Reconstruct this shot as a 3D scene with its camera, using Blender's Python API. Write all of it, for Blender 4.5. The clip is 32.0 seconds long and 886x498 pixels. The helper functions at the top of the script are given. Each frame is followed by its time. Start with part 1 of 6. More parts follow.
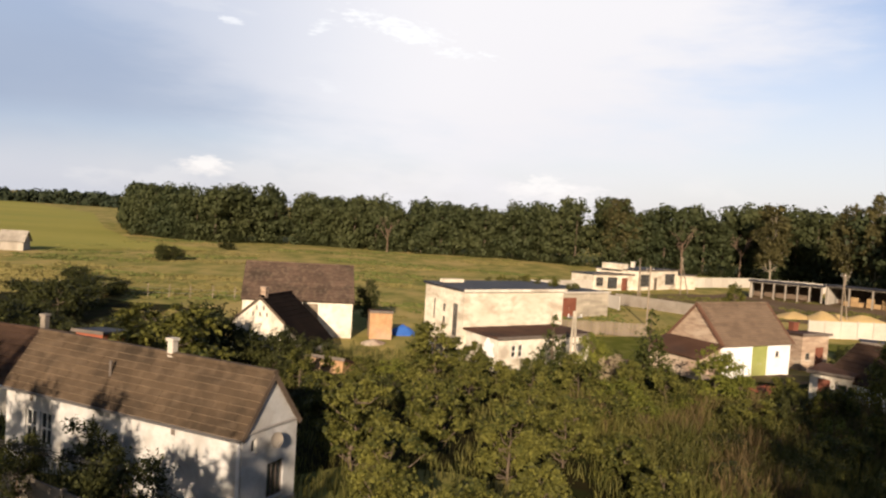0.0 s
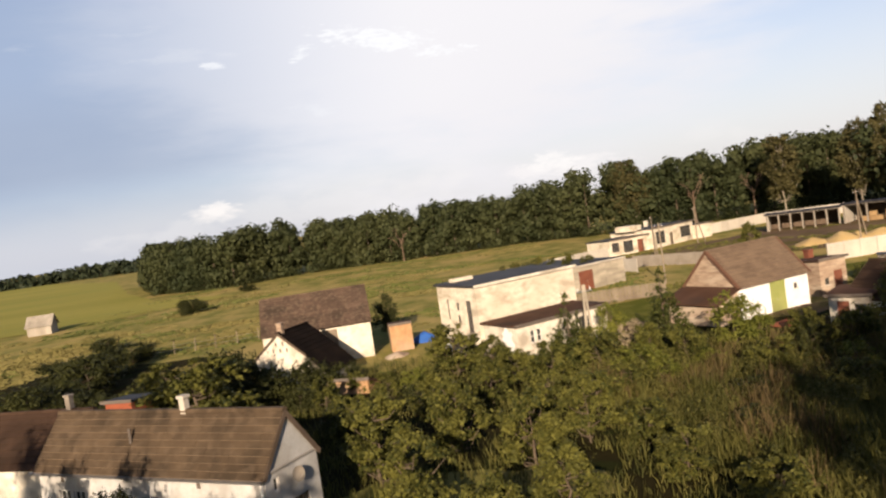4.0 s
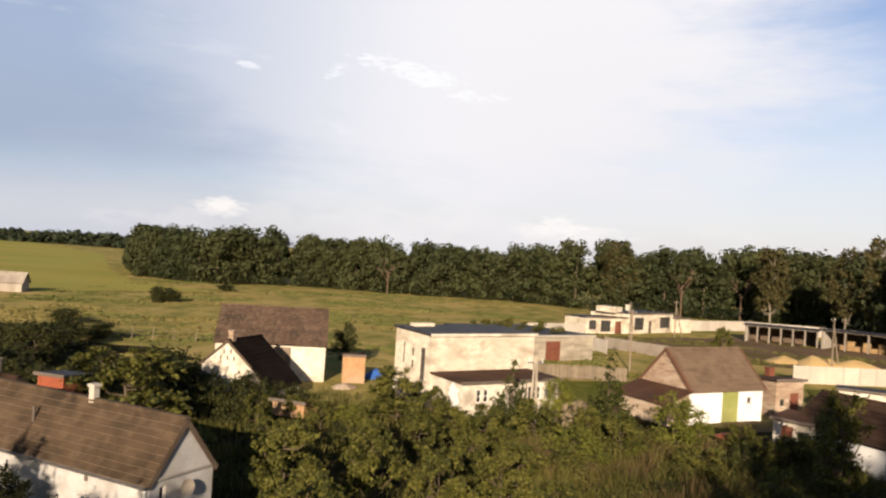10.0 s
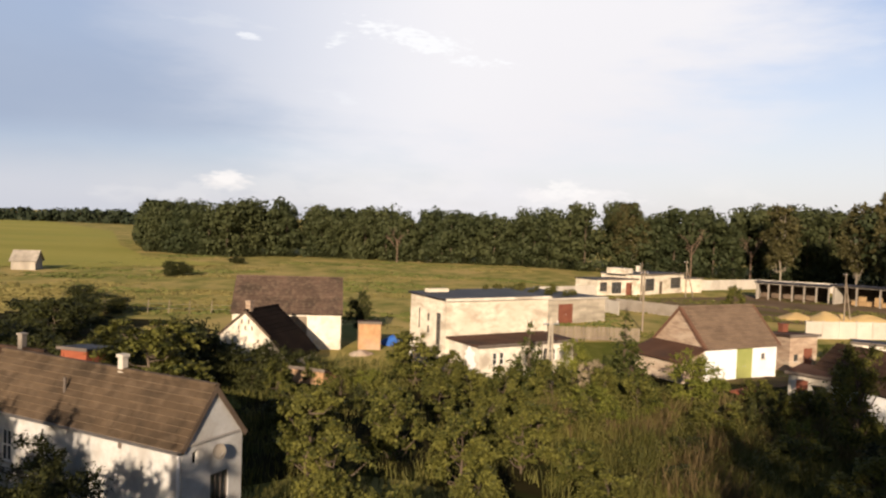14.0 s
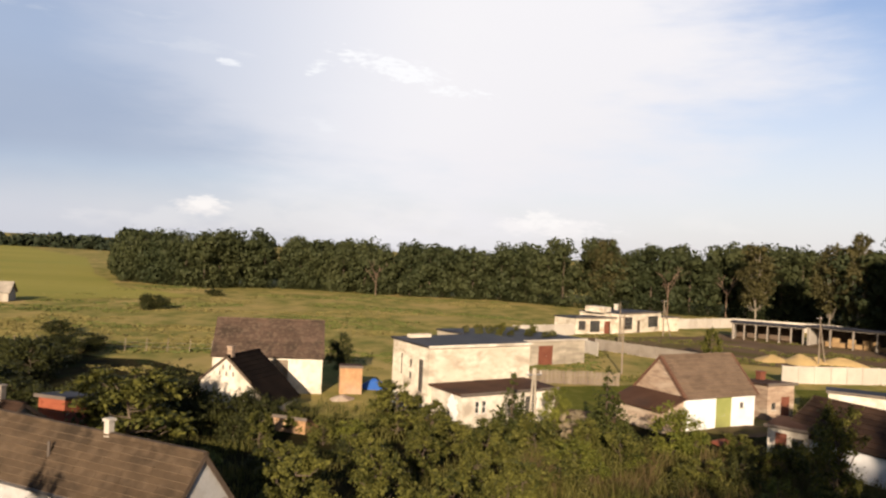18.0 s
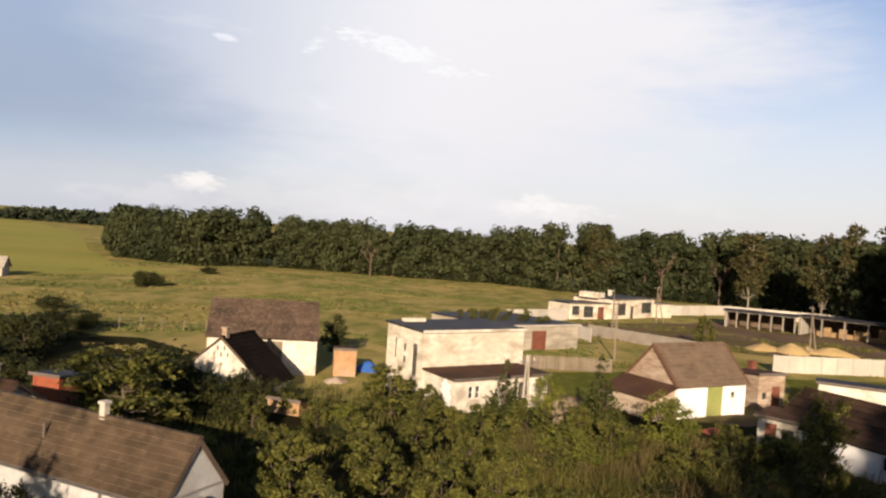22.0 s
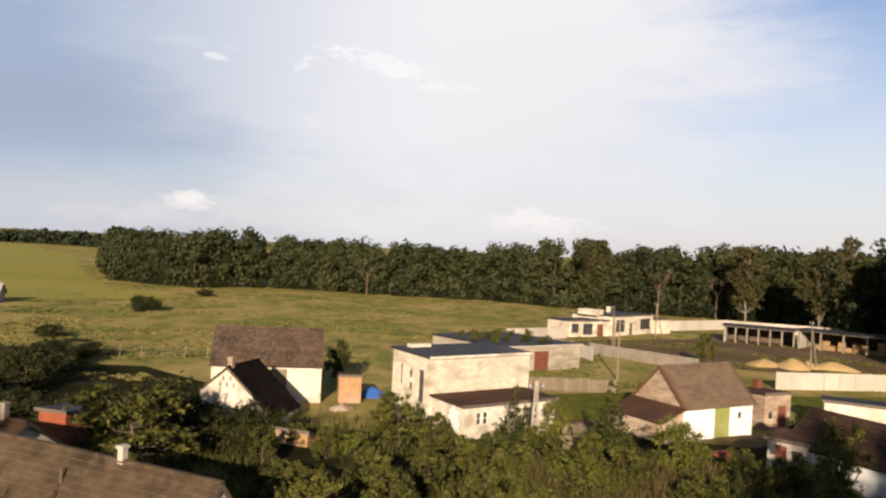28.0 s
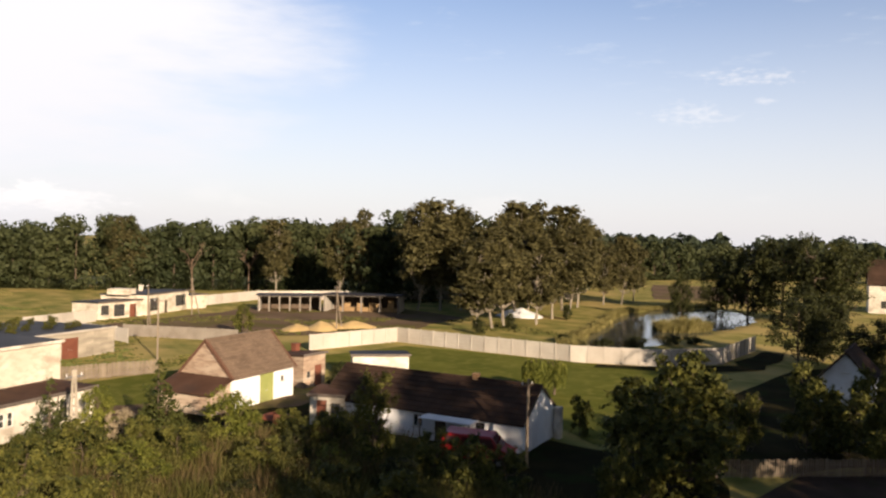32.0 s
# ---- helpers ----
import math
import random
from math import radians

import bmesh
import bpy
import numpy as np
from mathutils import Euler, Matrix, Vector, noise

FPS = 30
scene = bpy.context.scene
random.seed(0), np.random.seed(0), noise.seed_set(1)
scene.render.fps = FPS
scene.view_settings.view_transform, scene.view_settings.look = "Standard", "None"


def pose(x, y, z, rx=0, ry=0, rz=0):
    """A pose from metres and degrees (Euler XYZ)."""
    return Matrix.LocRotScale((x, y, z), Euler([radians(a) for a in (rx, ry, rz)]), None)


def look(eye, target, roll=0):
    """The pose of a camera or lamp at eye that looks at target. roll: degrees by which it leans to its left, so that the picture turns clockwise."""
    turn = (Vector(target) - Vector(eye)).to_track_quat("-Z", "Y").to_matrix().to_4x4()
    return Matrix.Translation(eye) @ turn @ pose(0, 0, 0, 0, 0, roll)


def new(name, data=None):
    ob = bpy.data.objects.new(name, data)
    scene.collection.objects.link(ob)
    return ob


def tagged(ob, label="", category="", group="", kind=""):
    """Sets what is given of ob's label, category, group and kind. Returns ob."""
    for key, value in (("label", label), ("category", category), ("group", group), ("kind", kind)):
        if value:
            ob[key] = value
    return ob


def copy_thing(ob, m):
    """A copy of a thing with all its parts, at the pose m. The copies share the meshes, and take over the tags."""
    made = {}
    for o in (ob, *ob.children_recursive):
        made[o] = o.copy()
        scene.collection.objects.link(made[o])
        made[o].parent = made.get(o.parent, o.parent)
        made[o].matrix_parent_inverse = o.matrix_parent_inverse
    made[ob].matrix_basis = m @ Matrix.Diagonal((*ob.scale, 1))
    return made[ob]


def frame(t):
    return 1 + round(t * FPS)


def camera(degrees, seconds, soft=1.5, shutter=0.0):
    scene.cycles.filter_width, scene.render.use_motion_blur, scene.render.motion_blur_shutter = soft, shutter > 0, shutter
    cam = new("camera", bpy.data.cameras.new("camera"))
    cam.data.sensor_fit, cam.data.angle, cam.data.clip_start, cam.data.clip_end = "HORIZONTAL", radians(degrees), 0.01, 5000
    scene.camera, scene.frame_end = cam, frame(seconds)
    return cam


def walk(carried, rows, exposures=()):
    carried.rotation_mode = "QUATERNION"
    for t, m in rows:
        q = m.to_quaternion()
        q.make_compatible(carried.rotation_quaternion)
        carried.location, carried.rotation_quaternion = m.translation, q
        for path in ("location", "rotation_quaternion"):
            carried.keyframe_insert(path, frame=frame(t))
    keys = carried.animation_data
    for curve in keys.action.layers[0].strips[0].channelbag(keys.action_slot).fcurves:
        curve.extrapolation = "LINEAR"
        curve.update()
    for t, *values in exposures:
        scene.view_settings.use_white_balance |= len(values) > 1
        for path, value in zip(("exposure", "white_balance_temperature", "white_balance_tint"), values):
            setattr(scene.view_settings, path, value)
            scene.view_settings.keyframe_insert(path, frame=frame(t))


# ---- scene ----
# The drone hovers over a village edge, rises a little, sways, then turns to its right.
cam = camera(59.4, 32.0, soft=2.35)
PATH = [
    # seconds, x, y, z, yaw, pitch, lean
    (0.0, -3.30, 0.79, 11.53, -1.41, -2.59, 3.57),
    (0.5, -3.39, 0.72, 11.44, -1.09, -2.15, 3.94),
    (1.0, -3.47, 1.13, 11.43, -0.71, -1.82, 1.63),
    (1.5, -3.57, 1.07, 11.41, -0.47, -0.93, 1.67),
    (2.0, -3.61, 1.45, 11.43, -0.49, -1.69, 3.98),
    (2.5, -3.60, 1.52, 11.58, 0.08, -2.83, -5.79),
    (4.5, -0.71, 0.04, 11.75, 0.17, -2.40, -8.36),
    (5.0, 0.20, -0.01, 11.51, -0.02, -1.35, 0.44),
    (5.5, 0.94, 0.13, 11.23, -0.79, -2.22, 18.60),
    (6.0, 1.01, 0.15, 11.11, -0.58, -0.59, 7.16),
    (6.5, 0.98, -0.06, 11.00, -1.12, -0.43, 7.11),
    (7.0, 0.81, 0.18, 11.10, -0.25, 0.20, 5.03),
    (7.5, 0.65, 0.14, 11.29, -0.37, -2.07, 3.11),
    (8.0, 0.53, 0.38, 11.51, -0.88, -0.94, 3.12),
    (8.5, 0.43, 0.18, 11.75, -0.66, -1.12, 2.09),
    (9.0, 0.39, 0.38, 11.82, -0.51, -0.12, 3.42),
    (9.5, 0.36, 0.11, 11.98, -0.38, -0.17, 2.85),
    (10.0, 0.27, 0.29, 12.03, -0.24, 0.37, 3.66),
    (10.5, 0.25, 0.07, 12.17, -0.13, -0.75, 1.84),
    (11.0, 0.25, 0.18, 12.16, -0.18, -0.33, 3.76),
    (11.5, 0.22, -0.07, 12.15, -0.33, -0.79, 2.92),
    (12.0, 0.12, 0.12, 12.07, -0.30, -0.03, 4.45),
    (12.5, 0.05, -0.11, 12.07, 0.19, -1.47, 2.04),
    (13.0, -0.00, -0.00, 12.00, 0.06, -0.28, 2.33),
    (13.5, -0.12, -0.20, 11.95, 0.46, -1.42, 2.38),
    (14.0, -0.17, 0.06, 11.85, 0.17, -2.05, 2.06),
    (14.5, -0.22, 0.03, 11.86, -0.01, -0.60, 4.47),
    (16.5, -0.41, -0.03, 12.65, -0.67, -1.91, 3.45),
    (17.0, -0.59, -0.06, 12.89, -1.01, -0.70, 2.84),
    (17.5, -0.71, -0.31, 13.11, -1.40, -0.86, 3.49),
    (18.0, -0.77, -0.22, 13.32, -1.43, 0.11, 2.82),
    (18.5, -0.87, -0.27, 13.55, -1.13, -1.36, 2.31),
    (19.0, -0.94, -0.05, 13.69, -0.89, -0.93, 1.94),
    (19.5, -0.95, -0.28, 13.75, -0.90, -1.32, 1.83),
    (20.0, -0.98, -0.09, 13.76, -0.81, -1.11, 1.87),
    (20.5, -0.90, -0.41, 13.76, -0.97, -1.16, 3.07),
    (21.0, -0.88, -0.08, 13.70, -1.46, -2.01, 2.50),
    (21.5, -0.84, -0.44, 13.68, -1.77, -1.72, 4.11),
    (22.0, -0.89, -0.24, 13.64, -1.89, -1.27, 3.91),
    (22.5, -0.98, -0.50, 13.72, -2.10, -1.39, 3.55),
    (23.0, -1.06, -0.23, 13.70, -1.92, -0.60, 2.66),
    (23.5, -1.09, -0.59, 13.78, -2.01, -0.17, 2.05),
    (24.0, -1.19, -0.41, 13.93, -2.59, 0.33, 4.68),
    (24.5, -1.35, -0.47, 14.29, -2.52, -1.23, 2.19),
    (25.0, -1.42, -0.14, 14.37, -1.95, -1.56, 2.82),
    (25.5, -1.52, -0.46, 14.45, -2.02, -0.41, 2.49),
    (26.0, -1.52, -0.17, 14.45, -2.13, -1.30, 1.89),
    (26.5, -1.65, -0.25, 14.41, -2.53, -0.11, 2.90),
    (28.5, -1.94, -0.11, 14.45, -2.32, -0.20, 2.96),
    (29.0, -1.98, -0.08, 14.39, -2.26, -0.31, 1.76),
    (29.5, -2.06, -0.35, 14.34, -2.18, 0.57, 3.07),
    (30.0, -2.12, -0.04, 14.36, -2.64, -0.38, 2.70),
    (30.5, -2.34, 0.04, 14.27, -2.78, 0.04, 2.71),
    (31.0, -2.70, 0.02, 14.39, -22.50, 0.18, 0.64),
    (31.5, -2.90, 0.00, 14.33, -34.10, -0.60, 1.20),
    (32.0, -3.08, 0.00, 14.31, -36.25, -0.72, 1.30),
]
walk(cam, [(t, pose(x, y, z, 90 + p, 0, w) @ pose(0, 0, 0, 0, 0, r)) for t, x, y, z, w, p, r in PATH],
     exposures=[(0.0, 1.0), (4.0, 0.98), (20.0, 0.95), (27.0, 0.90), (30.4, 0.88), (31.0, 0.64), (31.5, 0.85), (32.0, 1.1)])

# ---- sky and sun ----
SUN_EL, SUN_AZ = radians(17), radians(188)   # azimuth clockwise from +y
world = bpy.data.worlds.new("sky")
scene.world = world
world.use_nodes = True
wn, wl = world.node_tree.nodes, world.node_tree.links
wn.clear()


def wnode(kind, **vals):
    n = wn.new(kind)
    for k, v in vals.items():
        n.inputs[k].default_value = v
    return n


sky = wn.new("ShaderNodeTexSky")
sky.sky_type, sky.sun_disc = "NISHITA", False
sky.sun_elevation, sky.sun_rotation = SUN_EL, SUN_AZ
sky.air_density, sky.dust_density, sky.ozone_density = 1.0, 1.2, 1.5
way = wn.new("ShaderNodeTexCoord").outputs["Generated"]


def wmath(op, a, b=0.0, clamp=False):
    n = wn.new("ShaderNodeMath")
    n.operation, n.use_clamp = op, clamp
    for i, v in enumerate((a, b)):
        if isinstance(v, (int, float)):
            n.inputs[i].default_value = v
        else:
            wl.new(v, n.inputs[i])
    return n.outputs[0]


def wdot(direction):
    n = wn.new("ShaderNodeVectorMath")
    n.operation = "DOT_PRODUCT"
    n.inputs[1].default_value = Vector(direction).normalized()
    wl.new(way, n.inputs[0])
    return n.outputs["Value"]


def wnoise(scale, stretch, detail=5.0, rough=0.55):
    m = wn.new("ShaderNodeMapping")
    m.inputs["Scale"].default_value = stretch
    wl.new(way, m.inputs["Vector"])
    n = wnode("ShaderNodeTexNoise", Scale=scale, Detail=detail, Roughness=rough)
    wl.new(m.outputs[0], n.inputs["Vector"])
    return n.outputs["Fac"]


def wramp(v, lo, hi):
    n = wn.new("ShaderNodeMapRange")
    n.interpolation_type = "SMOOTHSTEP"
    n.inputs["From Min"].default_value, n.inputs["From Max"].default_value = lo, hi
    wl.new(v, n.inputs["Value"])
    return n.outputs[0]


def wmix(fac, a, b):
    n = wn.new("ShaderNodeMix")
    n.data_type = "RGBA"
    wl.new(fac, n.inputs[0])
    for i, v in ((6, a), (7, b)):
        if isinstance(v, tuple):
            n.inputs[i].default_value = (*v, 1)
        else:
            wl.new(v, n.inputs[i])
    return n.outputs[2]


blue = wn.new("ShaderNodeMix")
blue.data_type, blue.blend_type = "RGBA", "MULTIPLY"
blue.inputs[0].default_value = 1.0
wl.new(sky.outputs[0], blue.inputs[6])
blue.inputs[7].default_value = (0.15, 0.142, 0.160, 1)
sep = wn.new("ShaderNodeSeparateXYZ")
wl.new(way, sep.inputs[0])
height = sep.outputs["Z"]
big = wnoise(1.7, (1, 1, 2.6))
fine = wnoise(5.0, (1, 1, 4.5), 7.0, 0.6)
# a wide veil of grey-blue stratus over the left of the sky
veil = wramp(wmath("ADD", wdot((-0.66, 0.72, 0.16)), wmath("MULTIPLY", big, 0.42)), 0.72, 1.3)
c1 = wmix(wmath("MULTIPLY", veil, 0.92), blue.outputs[2], (0.42, 0.505, 0.68))
# its lower edge gathers into a darker layer
layer = wmath("MULTIPLY", wmath("MULTIPLY", wramp(height, 0.075, 0.11), wramp(height, 0.24, 0.14)), wramp(wmath("ADD", wmath("MULTIPLY", sep.outputs["X"], -1.0), wmath("MULTIPLY", big, 0.25)), 0.05, 0.5))
c1 = wmix(wmath("MULTIPLY", layer, 0.55), c1, (0.36, 0.43, 0.58))
# the bright cloud bank reaching up from ahead to the right
bank0 = wramp(wmath("ADD", wdot((0.015, 0.93, 0.36)), wmath("MULTIPLY", wmath("ADD", big, wmath("MULTIPLY", fine, 0.6)), 0.17)), 1.03, 1.12)
bank = wmath("MULTIPLY", bank0, wmath("ADD", 0.25, wmath("MULTIPLY", wramp(sep.outputs["X"], -0.42, 0.04), 0.75)))
c2 = wmix(bank, c1, (0.99, 0.97, 1.0))
# pale haze over the horizon, thinner under the veil
low = wmath("MULTIPLY", wramp(height, 0.38, -0.02), wmath("SUBTRACT", 1.0, wmath("MULTIPLY", veil, wmath("ADD", 0.4, wmath("MULTIPLY", wramp(height, 0.02, 0.09), 0.6)))))
c3 = wmix(wmath("MULTIPLY", low, 0.80), c2, (0.90, 0.875, 0.91))
# small cumulus puffs near the horizon and thin streaks higher up
puffs = wmath("MULTIPLY", wramp(wnoise(6.5, (1, 1, 2.4), 6.0), 0.54, 0.64), wmath("MULTIPLY", wramp(height, 0.0, 0.02), wramp(height, 0.075, 0.045)))
c4 = wmix(wmath("MULTIPLY", puffs, 0.25), c3, (1.0, 0.96, 0.94))
wisps = wmath("MULTIPLY", wramp(wnoise(6.0, (1, 1, 5.0), 8.0, 0.65), 0.56, 0.68), wmath("MULTIPLY", wramp(height, 0.17, 0.21), wramp(height, 0.33, 0.26)))
c5a = wmix(wmath("MULTIPLY", wisps, 0.15), c4, (1.0, 1.0, 1.0))


def cloudlet(c, az, el, wide, tall, slope, amount, colour, ragged, edge=0.5):
    """One cloud at a bearing and elevation in degrees, torn along its edge by the fine noise."""
    az, el = radians(az), radians(el)
    front = wdot((math.sin(az) * math.cos(el), math.cos(az) * math.cos(el), math.sin(el)))
    k = math.sin(radians(slope)), math.cos(radians(slope))
    right = Vector((math.cos(az), -math.sin(az), 0))
    up = Vector((-math.sin(az) * math.sin(el), -math.cos(az) * math.sin(el), math.cos(el)))
    u = wmath("MULTIPLY", wdot(right * k[1] - up * k[0]), 1 / radians(wide))
    v = wmath("MULTIPLY", wdot(up * k[1] + right * k[0]), 1 / radians(tall))
    r2 = wmath("ADD", wmath("MULTIPLY", u, u), wmath("MULTIPLY", v, v))
    body = wmath("ADD", wmath("SUBTRACT", 1.0, r2), wmath("MULTIPLY", wmath("SUBTRACT", torn, 0.5), ragged))
    mask = wmath("MULTIPLY", wramp(body, 0.0, edge), wmath("GREATER_THAN", front, 0.5))
    return wmix(wmath("MULTIPLY", mask, amount), c, colour)


torn = wmath("ADD", wmath("MULTIPLY", wnoise(24.0, (1, 1, 2.2), 6.0, 0.62), 0.5), wmath("MULTIPLY", wnoise(70.0, (1, 1, 3.5), 5.0, 0.65), 0.5))
for az, el, wide, tall, slope, amount, colour, ragged, edge in (
        (-16.0, 2.2, 2.3, 0.75, 0, 0.7, (1.05, 0.99, 0.96), 4.0, 1.0), (-15.9, 2.6, 1.1, 0.6, 0, 0.7, (1.08, 1.03, 1.0), 4.5, 0.8),
        (9.2, 2.0, 5.2, 0.95, 0, 0.6, (1.05, 1.0, 0.99), 4.0, 1.0), (8.6, 2.6, 2.2, 0.8, 0, 0.7, (1.08, 1.04, 1.02), 4.0, 0.8),
        (-2.2, 12.85, 5.4, 0.75, 12, 0.75, (1.08, 1.08, 1.1), 12.0, 1.6), (1.6, 11.5, 2.4, 0.42, 4, 0.7, (1.08, 1.08, 1.1), 9.0, 1.2),
        (-14.6, 12.4, 0.9, 0.26, 5, 0.65, (1.05, 1.06, 1.09), 6.0, 1.0), (-8.4, 12.7, 1.3, 0.5, -22, 0.65, (1.06, 1.07, 1.09), 11.0, 1.4),
        (-8.0, 8.6, 2.4, 0.6, 4, 0.35, (0.98, 0.99, 1.03), 8.0, 1.6),
        (56.9, 11.5, 3.6, 0.65, 2, 0.5, (1.02, 0.98, 0.98), 9.0, 1.8), (54.0, 9.1, 3.4, 0.9, 3, 0.45, (1.0, 0.97, 0.98), 9.0, 2.0), (58.6, 9.8, 1.0, 0.3, 0, 0.4, (1.0, 0.97, 0.98), 6.0, 1.4)):
    c5a = cloudlet(c5a, az, el, wide, tall, slope, amount, colour, ragged, edge)
# the cloud lies ahead; behind, the unseen clear evening sky is dimmed to cut fill light
clear = wn.new("ShaderNodeMix")
clear.data_type, clear.blend_type = "RGBA", "MULTIPLY"
clear.inputs[0].default_value = 1.0
wl.new(sky.outputs[0], clear.inputs[6])
clear.inputs[7].default_value = (0.07, 0.07, 0.075, 1)
c5 = wmix(wramp(wdot((0.35, 0.94, 0.0)), -0.15, 0.45), clear.outputs[2], c5a)
back = wnode("ShaderNodeBackground", Strength=0.485)
wl.new(c5, back.inputs["Color"])
wout = wn.new("ShaderNodeOutputWorld")
wl.new(back.outputs[0], wout.inputs["Surface"])

sun = new("sun", bpy.data.lights.new("sun", "SUN"))
sun.data.energy, sun.data.angle, sun.data.color = 5.0, radians(0.6), (1.0, 0.775, 0.56)
sun.matrix_basis = look((math.sin(SUN_AZ) * math.cos(SUN_EL) * 300, math.cos(SUN_AZ) * math.cos(SUN_EL) * 300, math.sin(SUN_EL) * 300), (0, 0, 0))


# ---- materials ----
def material(name, low, high, scale=1.0, rough=0.9, bump=0.3, fine=14.0, stain=None, stain_amount=0.5, per=None, metal=0.0, stretch=(1, 1, 1), spec=0.3, stain_scale=0.35, tuft=None, hard=0.18):
    """Two tones mixed by noise at two sizes, an optional stain, and relief."""
    m = bpy.data.materials.new(name)
    m.use_nodes = True
    n, l = m.node_tree.nodes, m.node_tree.links
    p = n["Principled BSDF"]
    p.inputs["Roughness"].default_value, p.inputs["Metallic"].default_value = rough, metal
    p.inputs["Specular IOR Level"].default_value = spec
    where = n.new("ShaderNodeNewGeometry").outputs["Position"]
    mp = n.new("ShaderNodeMapping")
    mp.inputs["Scale"].default_value = stretch
    l.new(where, mp.inputs["Vector"])

    def tex(s, d=5.0):
        t = n.new("ShaderNodeTexNoise")
        t.inputs["Scale"].default_value, t.inputs["Detail"].default_value = s, d
        l.new(mp.outputs[0], t.inputs["Vector"])
        return t.outputs["Fac"]

    def mix(fac, a, b):
        x = n.new("ShaderNodeMix")
        x.data_type = "RGBA"
        l.new(fac, x.inputs[0])
        for i, v in ((6, a), (7, b)):
            if isinstance(v, tuple):
                x.inputs[i].default_value = (*v, 1)
            else:
                l.new(v, x.inputs[i])
        return x.outputs[2]

    def ramp(v, lo, hi, top=1.0):
        x = n.new("ShaderNodeMapRange")
        x.inputs["From Min"].default_value, x.inputs["From Max"].default_value, x.inputs["To Max"].default_value = lo, hi, top
        l.new(v, x.inputs["Value"])
        return x.outputs[0]

    grain = tex(fine)
    col = mix(ramp(tex(scale), 0.5 - hard, 0.5 + hard), low, high)
    mid = tuple(0.5 * (a + b) for a, b in zip(low, high))
    col = mix(ramp(grain, 0.3, 0.7, 0.45), col, tuple(0.75 * v for v in mid))
    if stain:
        col = mix(ramp(tex(stain_scale, 7.0), 0.5, 0.66, stain_amount), col, stain)
    if tuft:
        col = mix(ramp(tex(tuft[0], 6.0), 0.5, 0.62, tuft[1]), col, tuft[2])
    if per:
        src = n.new("ShaderNodeObjectInfo").outputs["Random"] if per == "object" else n.new("ShaderNodeNewGeometry").outputs["Random Per Island"]
        h = n.new("ShaderNodeHueSaturation")
        l.new(ramp(src, 0, 1), h.inputs["Value"])
        h.inputs["Value"].links[0].from_node.inputs["To Min"].default_value = 0.86
        h.inputs["Value"].links[0].from_node.inputs["To Max"].default_value = 1.12
        l.new(col, h.inputs["Color"])
        col = h.outputs[0]
    l.new(col, p.inputs["Base Color"])
    if bump:
        b = n.new("ShaderNodeBump")
        b.inputs["Strength"].default_value, b.inputs["Distance"].default_value = bump, 0.03
        l.new(grain, b.inputs["Height"])
        l.new(b.outputs[0], p.inputs["Normal"])
    return m


def leaf_material(name, low, high, through_light=0.35, patch=0.25, each=0.55):
    """Leaves: each its own tone, patches over the crown, some light passing through."""
    m = bpy.data.materials.new(name)
    m.use_nodes = True
    n, l = m.node_tree.nodes, m.node_tree.links
    p, out = n["Principled BSDF"], n["Material Output"]
    p.inputs["Roughness"].default_value = 0.7
    p.inputs["Specular IOR Level"].default_value = 0.2
    g = n.new("ShaderNodeNewGeometry")
    t = n.new("ShaderNodeTexNoise")
    t.inputs["Scale"].default_value = patch
    l.new(g.outputs["Position"], t.inputs["Vector"])
    add = n.new("ShaderNodeMath")
    add.operation = "MULTIPLY_ADD"
    l.new(g.outputs["Random Per Island"], add.inputs[0])
    add.inputs[1].default_value = each
    l.new(t.outputs["Fac"], add.inputs[2])
    r = n.new("ShaderNodeMapRange")
    r.inputs["From Min"].default_value, r.inputs["From Max"].default_value = 0.35, 0.6 + each
    l.new(add.outputs[0], r.inputs["Value"])
    x = n.new("ShaderNodeMix")
    x.data_type = "RGBA"
    l.new(r.outputs[0], x.inputs[0])
    x.inputs[6].default_value, x.inputs[7].default_value = (*low, 1), (*high, 1)
    l.new(x.outputs[2], p.inputs["Base Color"])
    tr = n.new("ShaderNodeBsdfTranslucent")
    l.new(x.outputs[2], tr.inputs["Color"])
    s = n.new("ShaderNodeMixShader")
    s.inputs[0].default_value = through_light
    l.new(p.outputs[0], s.inputs[1])
    l.new(tr.outputs[0], s.inputs[2])
    l.new(s.outputs[0], out.inputs["Surface"])
    return m


def glass_material():
    m = bpy.data.materials.new("window_glass")
    m.use_nodes = True
    p = m.node_tree.nodes["Principled BSDF"]
    p.inputs["Base Color"].default_value = (0.3, 0.33, 0.35, 1)
    p.inputs["Roughness"].default_value, p.inputs["Transmission Weight"].default_value, p.inputs["IOR"].default_value = 0.06, 0.9, 1.45
    return m


def water_material():
    m = bpy.data.materials.new("pond_water")
    m.use_nodes = True
    n, l = m.node_tree.nodes, m.node_tree.links
    p = n["Principled BSDF"]
    p.inputs["Base Color"].default_value = (0.035, 0.042, 0.045, 1)
    p.inputs["Roughness"].default_value, p.inputs["IOR"].default_value = 0.04, 1.33
    t = n.new("ShaderNodeTexNoise")
    t.inputs["Scale"].default_value = 1.5
    b = n.new("ShaderNodeBump")
    b.inputs["Strength"].default_value, b.inputs["Distance"].default_value = 0.35, 0.03
    l.new(n.new("ShaderNodeNewGeometry").outputs["Position"], t.inputs["Vector"])
    l.new(t.outputs["Fac"], b.inputs["Height"])
    l.new(b.outputs[0], p.inputs["Normal"])
    return m


